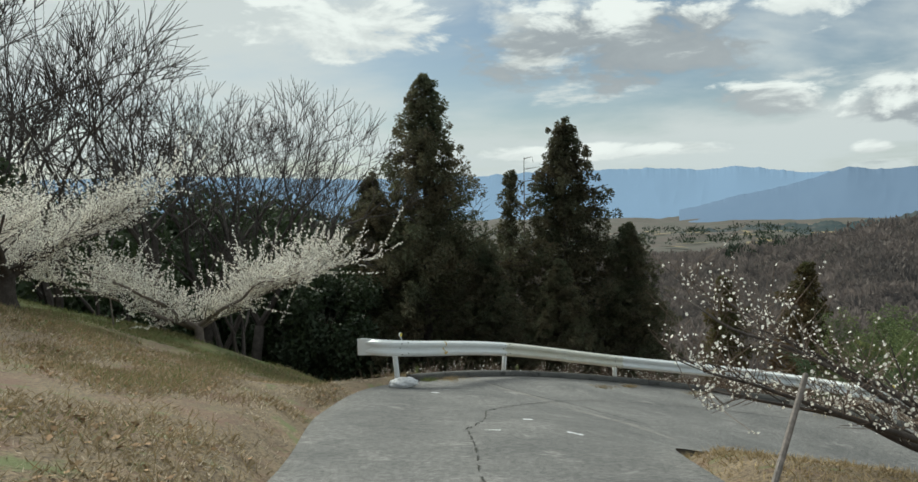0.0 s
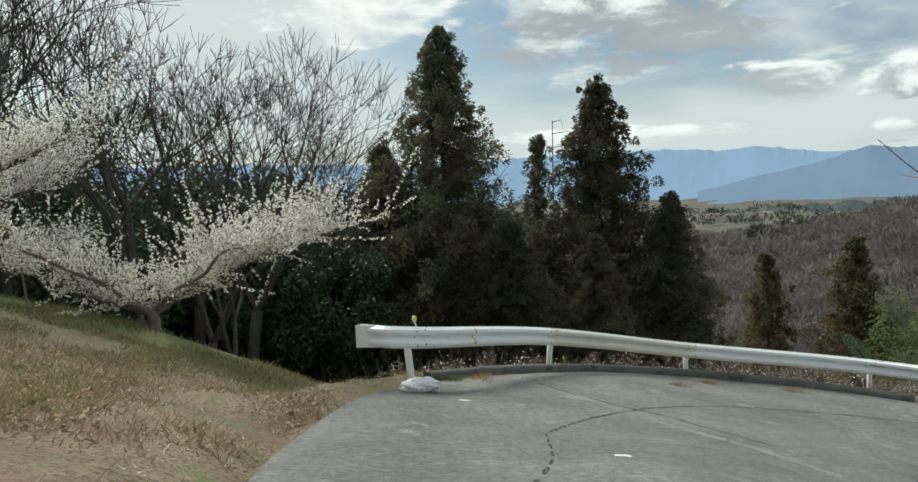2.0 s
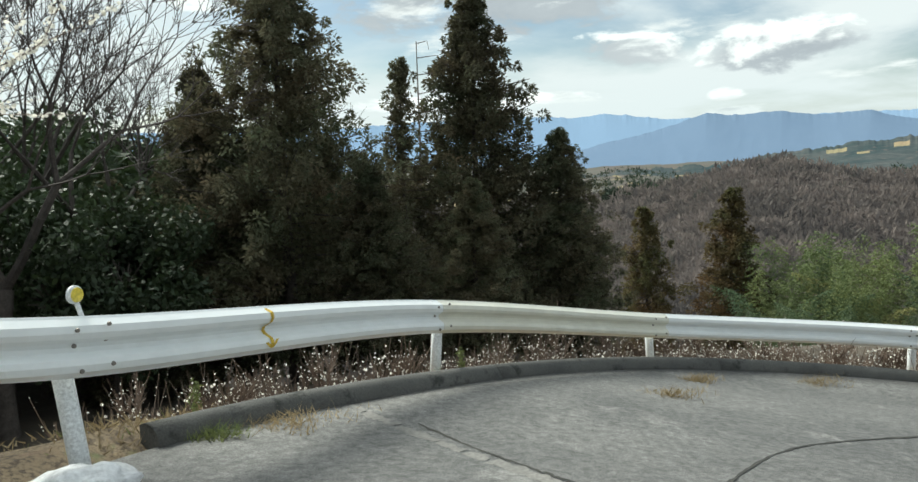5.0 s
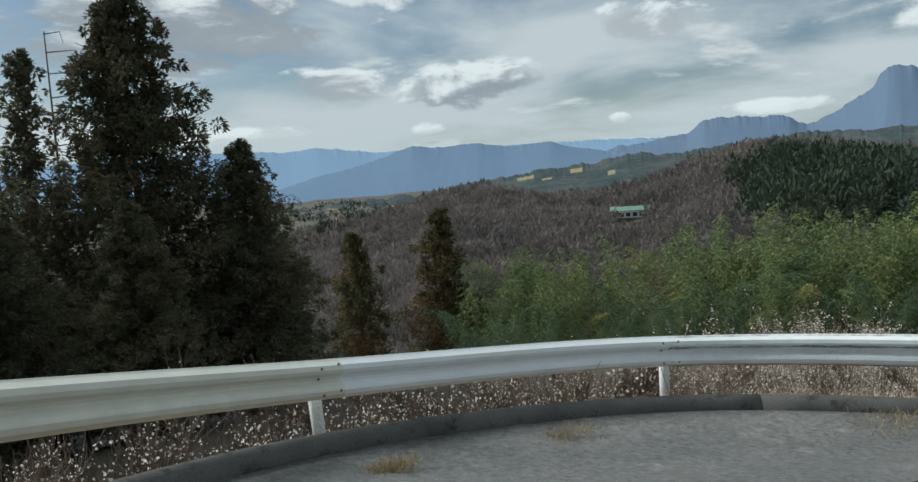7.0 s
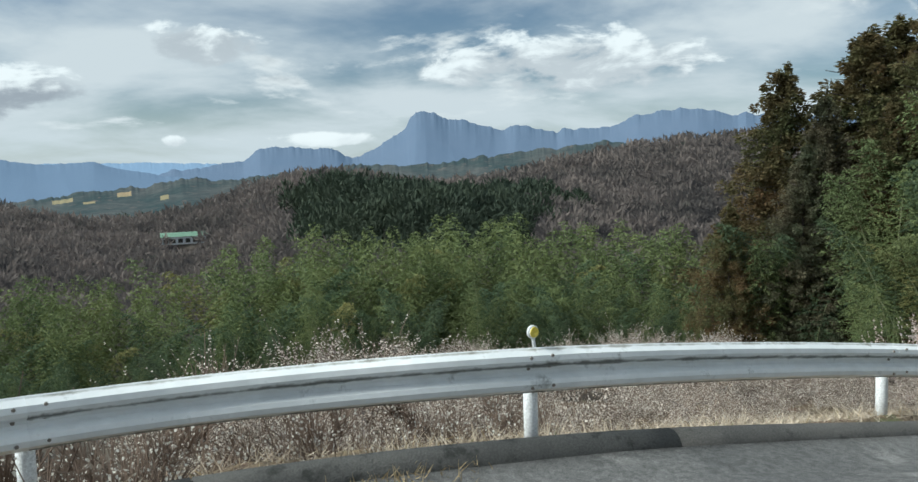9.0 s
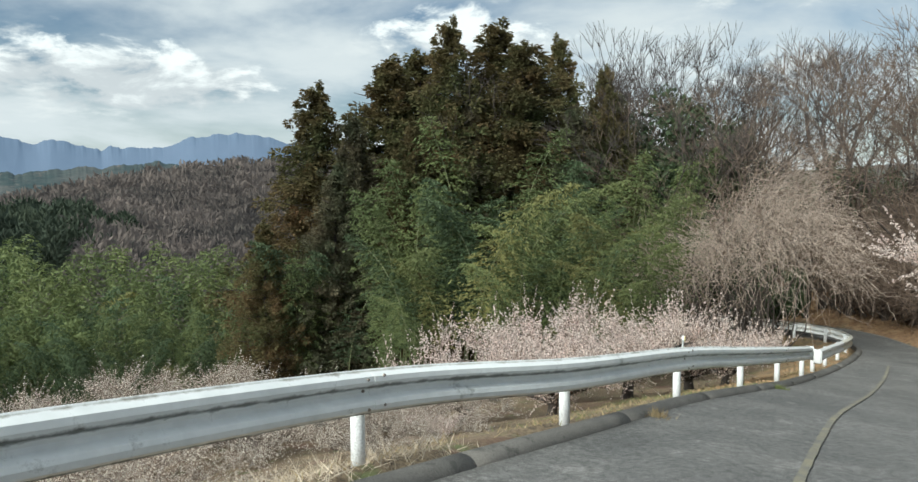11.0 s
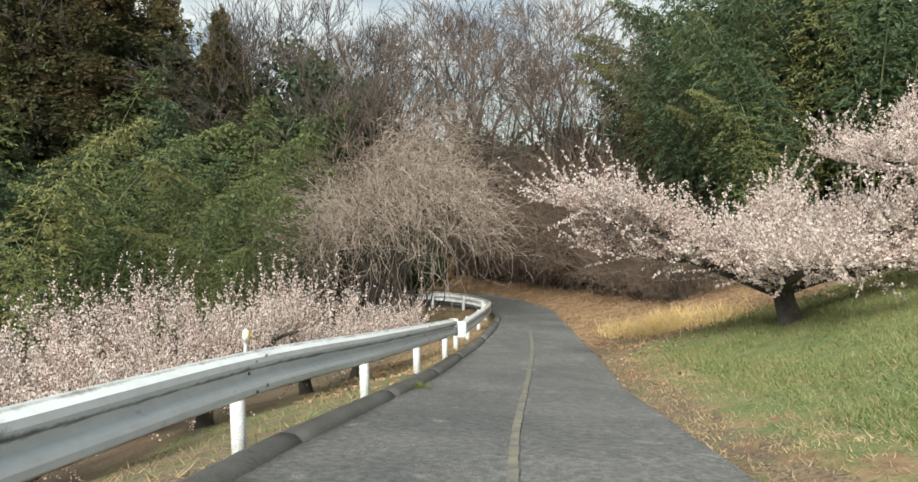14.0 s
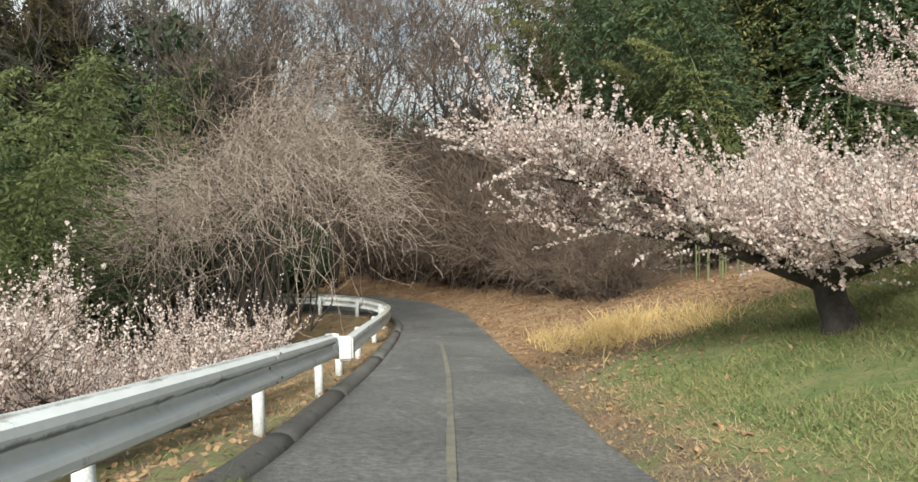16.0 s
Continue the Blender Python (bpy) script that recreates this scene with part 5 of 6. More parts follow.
for k in range(84):
    az = RNG.uniform(80, 113)
    d = RNG.uniform(0, 1)
    dist = 20 + d * 16 if az > 86 else 30 + d * 10
    x, y = 11 + dist * math.sin(radians(az)), 15 + dist * math.cos(radians(az))
    top = -6.6 - 1.2 * (az < 88) + 6.4 * d * (0.3 + 0.7 * float(smooth01(az, 86, 96))) + RNG.normal(0, 0.9) - (2.5 if az > 104 and d > 0.4 else 0)
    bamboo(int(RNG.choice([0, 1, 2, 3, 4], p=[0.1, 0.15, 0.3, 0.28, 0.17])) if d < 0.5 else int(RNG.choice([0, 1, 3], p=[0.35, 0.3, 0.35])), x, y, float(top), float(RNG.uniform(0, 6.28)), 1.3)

# ---- beyond the bend: vines, bare trees, bamboo over the road ----
G = "bare trees round the bend"
brown = [make_bare_tree(26 + k, 13, "leafless brown tree with a haze of fine twigs", G, 6, twigs=M_TWIG, splits=3, spread=sp, trunk=0.12, up=0.05, radius=0.0075) for k, sp in enumerate((30, 36))]
for k, (x, y, top) in enumerate([(37.0, -6.4, 1.2), (38.9, -6.8, 2.2), (35.0, -6.4, 0.2), (33.2, -5.8, -1.0), (40.8, -6.7, 2.6), (42.6, -6.2, 1.6), (39.6, 0.6, -1.6), (41.2, -0.2, -0.6), (42.4, 1.2, 0.4), (36.2, -7.6, 2.0), (44.2, -1.6, 1.8),
                                 (37.6, 1.8, -4.0), (36.0, 3.2, -4.6), (38.8, 1.0, -3.2), (43.8, -4.6, 2.2), (46.0, -5.6, 3.4), (48.0, 0.4, 2.4), (41.6, -8.4, 3.4), (39.0, -9.0, 3.4)]):
    if k < 2:
        plant(brown[k], x, y, top, 13, k * 2.0, 0.3)
    else:
        plant_copy(brown[k % 2], x, y, top, 13, k * 1.37, 0.3, squash=1.25)
for k, (x, y, top) in enumerate([(58, -9, 7.0), (62, -3, 7.5), (54, -12, 6.0), (66, -9, 8), (48, -10, 4.0), (44, -9.5, 2.0), (60, -16, 8), (70, 0, 8), (52, -7.5, 3.5), (64, -20, 9), (41.5, -10.5, 1.0), (74, -14, 9), (57, -4.5, 4.5), (46, -14, 5), (39.5, -8.2, -2.0), (37.5, -9.5, 0.0), (42.5, 2.5, -0.5), (45, 5, 1.5), (43, -7.6, 0.5), (48, 8, 2.5), (36.0, -8.0, -2.5), (50, -5.5, 2.0), (47, -8.0, 1.0), (44.5, -6.0, 0.0), (46.5, -3.0, 1.5), (49.5, -2.0, 2.5), (53, -6.0, 3.5), (43.5, -11.5, 2.0), (56, -1.5, 4.5), (52, 1.0, 3.5), (48.5, -11.5, 3.0), (40.2, -7.6, -2.5), (45.5, -1.0, -0.5), (51, -3.8, 0.5), (47.5, -5.0, -2.0), (58, -5.5, 3.0), (42, -8.8, -3.0)]):
    plant_copy(bares[k % 3], x, y, top, 13, k * 1.3, 0.3)


for k, (x, y, tall) in enumerate([(31.4, -4.2, 3.0), (33.0, -5.0, 3.6), (34.6, -5.4, 4.2), (36.2, -5.9, 4.6), (37.6, -5.7, 4.0), (38.8, -6.2, 5.0), (40.2, -6.3, 4.6), (41.6, -6.0, 5.2), (43.0, -5.4, 5.0), (30.0, -3.6, 2.4),
                                  (35.4, -6.8, 5.6), (38.0, -7.4, 5.8), (40.8, -7.6, 6.0), (32.4, -6.4, 5.0), (42.0, -7.2, 6.0)]):
    y -= 1.5
    if k == 0:
        shrub = make_dry_shrub(33, "leafless brown brush at the wood's edge", "dry brush round the bend")
        plant(shrub, x, y, ground_z(x, y) + tall, 3.2, 0.0, 0.1)
    else:
        plant_copy(shrub, x, y, ground_z(x, y) + tall, 3.2, k * 1.9, 0.1)


def vine_thicket():
    rng = np.random.default_rng(9)
    th = thing("vine_thicket", "brown leafless thicket draped with dry vines", "shrub", at=(36.6, 2.6, -10.2))
    stems, vines = [], []
    for k in range(80):
        a = rng.uniform(0, 2 * math.pi)
        q = np.array([math.cos(a) * rng.uniform(0, 3.6), math.sin(a) * rng.uniform(0, 2.6), 0.0])
        d = np.array([rng.normal(0, 0.3), rng.normal(0, 0.3), 1.0])
        r = rng.uniform(0.02, 0.05)
        for s in range(6):
            d = d + rng.normal(0, 0.22, 3)
            d[2] = abs(d[2])
            d /= np.linalg.norm(d)
            e = q + d * rng.uniform(0.6, 1.0)
            stems.append((*q, r, *e, r * 0.8))
            q, r = e, r * 0.8
    for k in range(3600):
        a, f = rng.uniform(0, 2 * math.pi), rng.uniform(0, 1) ** 0.5 * rng.choice([1.0, 1.0, 1.15])
        x, y = math.cos(a) * 5.0 * f, math.sin(a) * 3.6 * f
        z = 4.6 - 2.2 * f**2.0 - 0.34 * (-x * 0.2 + y * 0.9) + rng.normal(0, 0.55) + 1.8 * float(value_noise(x, y, 1.3, 3)) + 3.8 * float(value_noise(x, y, 2.6, 8))
        if z < 1.9 + rng.uniform(0, 1.0):
            continue
        q = np.array([x, y, z])
        d = np.array([math.cos(a) * 0.8, math.sin(a) * 0.8, 0.5]) + rng.normal(0, 0.5, 3)
        ln = rng.uniform(0.16, 0.34)
        for s in range(6):
            d = d + np.array([0, 0, -0.16]) + rng.normal(0, 0.3, 3)
            d /= np.linalg.norm(d)
            e = q + d * ln
            vines.append((*q, 0.006, *e, 0.0045))
            q = e
    for k in range(90):
        a = rng.uniform(0, 2 * math.pi)
        f = rng.uniform(0.6, 1.0)
        q = np.array([math.cos(a) * 4.6 * f, math.sin(a) * 3.2 * f, rng.uniform(2.0, 4.4)])
        d = np.array([0, 0, -1.0])
        for s in range(7):
            d = d + rng.normal(0, 0.25, 3)
            d[2] = -abs(d[2])
            d /= np.linalg.norm(d)
            e = q + d * rng.uniform(0.2, 0.5)
            vines.append((*q, 0.008, *e, 0.007))
            q = e
    put("stemwork", quads_mesh("stemwork", tubes(stems, 5), 4, M_BARK), th, kind="stuff")
    put("vine_tangle", quads_mesh("vine_tangle", tubes(vines, 3), 4, M_VINE), th, kind="stuff")
    return th


vt = vine_thicket()

G = "bamboo hanging over the bend"
for k in range(46):
    s = RNG.uniform(0, 1)
    x, y = 24.5 + s * 15 + RNG.normal(0, 0.7), -5.0 - s * 6.5 - RNG.uniform(0, 6)
    top = 0.4 + RNG.normal(0, 1.2) + 1.5 * (1 - s)
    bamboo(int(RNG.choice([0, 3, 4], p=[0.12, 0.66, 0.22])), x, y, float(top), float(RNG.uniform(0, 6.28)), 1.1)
for k in range(26):
    s = RNG.uniform(0, 1)
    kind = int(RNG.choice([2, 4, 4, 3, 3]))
    bent = np.random.default_rng({2: 82, 4: 91, 3: 90}[kind]).uniform(0, 2 * math.pi)
    bamboo(kind, 26.5 + s * 11, -5.2 - s * 4 - RNG.uniform(0, 2.5), float(-1.5 + RNG.normal(0, 1.0)), float(radians(55) - bent + RNG.normal(0, 0.5)), 1.0)
for k in range(16):
    x, y = RNG.uniform(22, 42), RNG.uniform(-15, -8)
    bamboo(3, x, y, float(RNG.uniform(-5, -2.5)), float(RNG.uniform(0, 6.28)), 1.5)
for k, (x, y, top) in enumerate([(27, -13, 3), (33, -17, 4), (20, -12, 4), (14, -14, 5), (40, -20, 5), (36, -14, -1), (42, -13, -2), (31, -12, -1), (47, -12, -3), (52, -11, -2), (50, -8.5, -3.5), (56, -8, -2.5), (60, -6, -2), (45, -9.5, -4.5), (54, -5, -4), (63, -11, -1), (41, -9.8, -5.5)]):
    plant_copy(ev, x, y, top, 7, k)
for k, (x, y) in enumerate([(39.6, -8.6), (42, -7.4), (37.6, -8.4), (44.5, -6.6), (41, 0.0), (42.8, 1.6), (39.8, -1.0), (43, 4.2), (32, -8.0), (36, -9.0), (40.5, -10.0), (28.5, -7.6), (45, -8.5), (48.5, -7.2), (34, -10.5), (43, -11), (52, -8.5), (55, -6.0), (30, -10), (38, -11.5), (50.5, -10.5), (47, -10)]):
    plant_copy(ev, x, y, ground_z(x, y) + float(RNG.uniform(2.6, 4.2)), 7, k * 1.1)


# ---- far country ----
def far_woods(name, label, mat, spots, cards, size, tall, seed, girth=0.5):
    rng = np.random.default_rng(seed)
    x, y = spots[:, 0], spots[:, 1]
    z, _ = land(x, y)
    n = len(spots)
    u = rng.normal(size=(n, cards, 3))
    u[..., 2] = np.abs(u[..., 2]) - 0.25
    u /= np.linalg.norm(u, axis=2, keepdims=True)
    h = tall * rng.uniform(0.6, 1.35, n)
    c = np.stack([x, y, z + h * 0.45], 1)[:, None, :] + u * np.stack([h * girth, h * girth, h * 0.55], 1)[:, None, :] * rng.uniform(0.85, 1.08, (n, cards, 1))
    s = ((size * np.sqrt(h / tall))[:, None] * rng.uniform(0.6, 1.3, (n, cards)))[..., None]
    d = u * 0.7 + np.array([0, 0, 0.5]) + rng.normal(0, 0.45, u.shape)  # sprays of twigs reaching up and out
    d /= np.linalg.norm(d, axis=2, keepdims=True)
    side = np.cross(d, rng.normal(size=u.shape))
    side /= np.linalg.norm(side, axis=2, keepdims=True)
    quad = np.stack([c - d * s * 0.6, c + side * s * 0.17, c + d * s * 0.6, c - side * s * 0.17], 2)
    ob = put(name, quads_mesh(name, quad.reshape(-1, 3), 4, mat))
    return tagged(ob, label, "woods", kind="stuff")


def scatter(n, az0, az1, r0, r1, seed, accept):
    rng = np.random.default_rng(seed)
    az, r = rng.uniform(az0, az1, n), np.sqrt(rng.uniform(r0**2, r1**2, n))
    x, y = 5 + r * np.sin(np.radians(az)), 14 + r * np.cos(np.radians(az))
    keep = accept(az, r, x, y)
    return np.stack([x, y], 1)[keep]


def dark_ridge(az, r, x, y):
    return ((np.abs(az - 61 + (r - 300) * 0.02 + 13 * value_noise(x, y, 60, 7) + 6 * value_noise(x, y, 22, 13)) < 9.5) & (np.abs(r - 275) < 75)) | (value_noise(x, y, 110, 8) > 0.45)


def bare(az, r, x, y):
    t = np.clip(((x - 230) * -0.68 + (y - 258) * -0.73), 0, 26)  # trees left out toward the camera so that the long building shows
    return ~dark_ridge(az, r, x, y) & (np.hypot(x - 230 + 0.68 * t, y - 258 + 0.73 * t) > 9)


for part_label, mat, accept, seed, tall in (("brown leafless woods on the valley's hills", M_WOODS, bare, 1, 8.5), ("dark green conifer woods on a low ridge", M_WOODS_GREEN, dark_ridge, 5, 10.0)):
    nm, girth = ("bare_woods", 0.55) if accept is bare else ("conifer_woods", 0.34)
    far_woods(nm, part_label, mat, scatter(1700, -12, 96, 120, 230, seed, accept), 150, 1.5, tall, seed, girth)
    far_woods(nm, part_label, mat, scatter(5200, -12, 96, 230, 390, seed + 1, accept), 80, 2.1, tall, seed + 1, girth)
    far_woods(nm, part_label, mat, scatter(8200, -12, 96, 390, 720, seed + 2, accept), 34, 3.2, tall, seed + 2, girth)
beyond = scatter(2600, -10, 98, 720, 1500, 3, lambda az, r, x, y: value_noise(x, y, 120, 9) > -0.1)
far_woods("distant_woods", "distant dark patches of woodland", M_WOODS_GREEN, beyond, 14, 4.2, 11.0, 3)


def far_fields():
    rng = np.random.default_rng(4)
    v, f = [], []
    for k in range(150):
        az, r = math.radians(rng.uniform(4, 50)), rng.uniform(650, 1700)
        cx, cy = 5 + r * math.sin(az), 14 + r * math.cos(az)
        w, dp, t = rng.uniform(8, 26), rng.uniform(14, 36), rng.uniform(0, 3)
        base = len(v)
        for sx, sy in ((-1, -1), (1, -1), (1, 1), (-1, 1)):
            x = cx + math.cos(t) * sx * w / 2 - math.sin(t) * sy * dp / 2
            y = cy + math.sin(t) * sx * w / 2 + math.cos(t) * sy * dp / 2
            v.append((x, y, ground_z(x, y) + 3.0))
        f.append((base, base + 1, base + 2, base + 3))
    ob = put("far_fields", mesh_of("far_fields", v, f, M_FIELD))
    return tagged(ob, "ochre and yellow-green fields in the far valley", "fields", kind="stuff")


far_fields()


def net_house():
    x, y = 230, 258
    gz = ground_z(x, y)
    h = thing("net_house", "long low green-roofed building with pale walls among woods", "building", at=(x, y, gz + 4))
    h.rotation_euler = (0, 0, radians(-42))
    for k, (w, d, z0, z1, mat, nm) in enumerate(((17, 9, 0, 3.2, M_POST, "wall"), (18, 10, 3.2, 4.6, M_ROOF, "roof"))):
        bm = bmesh.new()
        bmesh.ops.create_cube(bm, size=1)
        bmesh.ops.scale(bm, vec=(w, d, z1 - z0), verts=bm.verts)
        bmesh.ops.translate(bm, vec=(0, 0, (z0 + z1) / 2), verts=bm.verts)
        if nm == "roof":
            for vv in bm.verts:
                if vv.co.z > z0 + 0.5:
                    vv.co.y *= 0.35
        part(nm, bm, mat, h)
    for k in range(6):
        bm = bmesh.new()
        bmesh.ops.create_cube(bm, size=1)
        bmesh.ops.scale(bm, vec=(1.8, 0.3, 1.6), verts=bm.verts)
        bmesh.ops.translate(bm, vec=(-7 + k * 2.8, -4.6, 1.5), verts=bm.verts)
        part("window", bm, M_CRACK, h)


net_house()


def mountains(name, label, dist, depth, profile, mat, rough, seed, base_el=-2.2, fields=()):
    """A range: its skyline given as height over heading, its slopes broken by ridges."""
    az = np.arange(profile[0][0], profile[-1][0], 0.05)
    el = np.interp(az, [p[0] for p in profile], [p[1] for p in profile])
    wide = np.hanning(61)
    soft_el = np.convolve(np.pad(el, 30, "edge"), wide / wide.sum(), "valid")
    small = np.hanning(7)
    el = np.convolve(np.pad(el, 3, "edge"), small / small.sum(), "valid")
    jag = rough * (value_noise(az * 10, az * 0, 7, seed) + 0.6 * value_noise(az * 10, az * 0, 2.6, seed + 1) + 0.35 * value_noise(az * 10, az * 0, 1.1, seed + 2))
    rows = 26
    v = []
    for k in range(rows + 1):
        s = k / rows
        lean = az * 10 + 14 * s
        gully = np.abs(value_noise(lean, az * 0 + s * 30, 21, seed + 3)) + 0.4 * np.abs(value_noise(az * 10 - 9 * s, az * 0 + s * 30, 9, seed + 4))
        r = dist - depth * (1 - s) + depth * 0.04 * gully * math.sin(math.pi * min(1, s * 0.9 + 0.1))
        edge = soft_el + (el - soft_el) * s**2 + jag * s**9
        e = base_el + (edge - base_el) * s**0.85
        a = np.radians(az)
        v.append(np.stack([5 + r * np.sin(a), 14 + r * np.cos(a), -3 + r * np.tan(np.radians(e))], 1))
    n = len(az)
    vv = np.vstack(v)
    i, j = np.meshgrid(np.arange(rows), np.arange(n - 1), indexing="ij")
    f = np.stack([i * n + j, i * n + j + 1, (i + 1) * n + j + 1, (i + 1) * n + j], 2).reshape(-1, 4)
    me = mesh_of(name, vv.tolist(), f.tolist(), mat, True)
    if fields:  # cleared ochre and green fields on the slope: heading, width, from and to up the slope
        me.materials.append(M_FIELD)
        for a0, half, s0, s1 in fields:
            for r0 in range(int(s0 * rows), int(s1 * rows) + 1):
                for j0 in range(int((a0 - half - az[0]) / 0.05), int((a0 + half - az[0]) / 0.05)):
                    me.polygons[r0 * (n - 1) + j0].material_index = 1
    return tagged(new(name, me), label, "mountains", kind="structure")


# distance haze is put into these colours: bluish tones plus a faint emission
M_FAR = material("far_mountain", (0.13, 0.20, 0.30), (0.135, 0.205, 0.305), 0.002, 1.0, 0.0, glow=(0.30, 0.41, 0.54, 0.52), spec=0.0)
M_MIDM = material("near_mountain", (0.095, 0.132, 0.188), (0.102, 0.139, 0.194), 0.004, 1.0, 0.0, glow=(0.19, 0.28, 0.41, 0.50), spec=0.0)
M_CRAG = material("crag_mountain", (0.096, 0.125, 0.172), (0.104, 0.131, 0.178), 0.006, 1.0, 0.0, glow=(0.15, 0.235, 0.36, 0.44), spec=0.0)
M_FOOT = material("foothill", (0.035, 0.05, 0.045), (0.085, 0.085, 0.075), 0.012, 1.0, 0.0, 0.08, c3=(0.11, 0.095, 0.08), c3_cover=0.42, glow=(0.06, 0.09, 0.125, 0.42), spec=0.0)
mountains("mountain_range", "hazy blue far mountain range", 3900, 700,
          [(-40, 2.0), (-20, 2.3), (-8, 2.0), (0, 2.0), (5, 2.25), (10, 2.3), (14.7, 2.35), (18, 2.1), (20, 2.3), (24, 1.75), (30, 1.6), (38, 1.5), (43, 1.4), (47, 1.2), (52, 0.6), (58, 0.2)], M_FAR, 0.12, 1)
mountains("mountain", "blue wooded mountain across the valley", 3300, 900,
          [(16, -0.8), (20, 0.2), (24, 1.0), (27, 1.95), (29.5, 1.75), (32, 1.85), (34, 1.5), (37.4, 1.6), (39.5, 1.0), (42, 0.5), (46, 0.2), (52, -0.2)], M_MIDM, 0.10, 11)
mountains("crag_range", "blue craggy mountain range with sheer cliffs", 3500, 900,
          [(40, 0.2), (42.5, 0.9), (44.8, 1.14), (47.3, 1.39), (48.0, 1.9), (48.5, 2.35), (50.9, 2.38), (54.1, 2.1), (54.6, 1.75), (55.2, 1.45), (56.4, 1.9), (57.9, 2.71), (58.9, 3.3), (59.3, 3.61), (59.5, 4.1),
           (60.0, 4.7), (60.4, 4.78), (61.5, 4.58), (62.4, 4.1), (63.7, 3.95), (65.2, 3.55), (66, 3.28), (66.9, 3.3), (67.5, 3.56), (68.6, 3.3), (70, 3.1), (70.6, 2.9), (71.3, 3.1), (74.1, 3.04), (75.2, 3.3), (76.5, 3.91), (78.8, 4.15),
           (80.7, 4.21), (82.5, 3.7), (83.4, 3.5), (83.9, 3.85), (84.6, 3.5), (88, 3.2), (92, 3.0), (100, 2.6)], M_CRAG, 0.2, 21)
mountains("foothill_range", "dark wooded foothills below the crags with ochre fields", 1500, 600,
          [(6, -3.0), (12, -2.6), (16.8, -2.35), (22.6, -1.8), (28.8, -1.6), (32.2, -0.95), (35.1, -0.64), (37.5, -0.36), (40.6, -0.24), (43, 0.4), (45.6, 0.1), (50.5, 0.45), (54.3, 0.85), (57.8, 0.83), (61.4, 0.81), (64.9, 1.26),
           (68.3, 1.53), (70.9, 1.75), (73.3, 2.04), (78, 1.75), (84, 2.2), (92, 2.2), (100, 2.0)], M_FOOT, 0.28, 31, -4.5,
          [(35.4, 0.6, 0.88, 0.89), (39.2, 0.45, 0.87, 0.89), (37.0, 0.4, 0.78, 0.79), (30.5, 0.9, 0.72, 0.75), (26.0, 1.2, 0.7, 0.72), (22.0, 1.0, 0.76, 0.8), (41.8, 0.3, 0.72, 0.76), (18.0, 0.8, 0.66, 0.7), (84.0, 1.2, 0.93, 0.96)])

# ---- the road's small things ----
def on_road(points, n=8, lift=0.006):
    c = spline([(x, y, 0) for x, y in points], n)
    z, _, _, _ = road_place(c[:, 0], c[:, 1])
    c[:, 2] = z + value_noise(c[:, 0], c[:, 1], 2.2, 6) * 0.03 + lift
    return c


def strip(name, points, width, mat, label, category, wobble=0.3, seed=1, gaps=0.0, lift=0.006, kind="structure", even=False):
    rng = np.random.default_rng(seed)
    c = on_road(points, 70 if gaps else 22, lift)
    c[:, 0] += rng.normal(0, width * wobble, len(c))
    c[:, 1] += rng.normal(0, width * wobble, len(c))
    d = np.gradient(c, axis=0)
    s = np.stack([-d[:, 1], d[:, 0], np.zeros(len(c))], 1)
    s /= np.linalg.norm(s, axis=1, keepdims=True)
    w = width * rng.uniform(0.88 if even else 0.45, 1.1 if even else 1.3, len(c))[:, None] / 2
    a, b = c + s * w, c - s * w
    v, f = [], []
    for i in range(len(c)):
        v += [a[i], b[i]]
    for i in range(len(c) - 1):
        if rng.uniform() >= gaps:
            f.append((2 * i, 2 * i + 1, 2 * i + 3, 2 * i + 2))
    ob = put(name, mesh_of(name, v, f, mat))
    return tagged(ob, label, category, kind=kind)


strip("road_seam", [(-0.15, 18.2), (0.97, 16.3), (1.75, 14.76), (2.5, 13.5), (3.4, 12.2)], 0.10, M_SEAM, "pale patched seam across the asphalt", "seam", 0.1, 1, 0.12)
strip("road_crack", [(0.6, 17.3), (1.2, 16.1), (1.6, 15.5), (2.23, 14.9), (3.2, 13.5)], 0.024, M_CRACK, "dark crack along the seam", "crack", 0.22, 2)
strip("road_crack", [(0.33, 12.4), (0.65, 13.2), (1.1, 14.07), (1.8, 15.1), (2.3, 15.76), (3.82, 17.2), (6.2, 18.05), (8.5, 18.3)], 0.028, M_CRACK, "dark curving crack in the asphalt", "crack", 0.22, 3)
strip("road_crack", [(0.0, 9.7), (0.05, 8.9), (0.1, 7.84), (0.13, 6.3), (0.4, 5.0)], 0.024, M_CRACK, "dark crack in the asphalt", "crack", 0.22, 4)
strip("road_crack", [(0.0, 9.7), (0.25, 10.8), (0.33, 12.4)], 0.025, M_CRACK, "dark crack in the asphalt", "crack", 0.22, 5)
strip("centre_line", [(10.4, 15.5), (14.0, 13.0), (17.6, 10.45), (20.7, 8.0), (25.7, 4.0), (29.4, 1.2)], 0.075, material("worn_yellow_line", (0.25, 0.23, 0.165), (0.165, 0.16, 0.148), 5.0, 0.9, 0.5, 90), "worn faded yellow centre line", "road line", 0.02, 6, 0.0, 0.018, even=True)
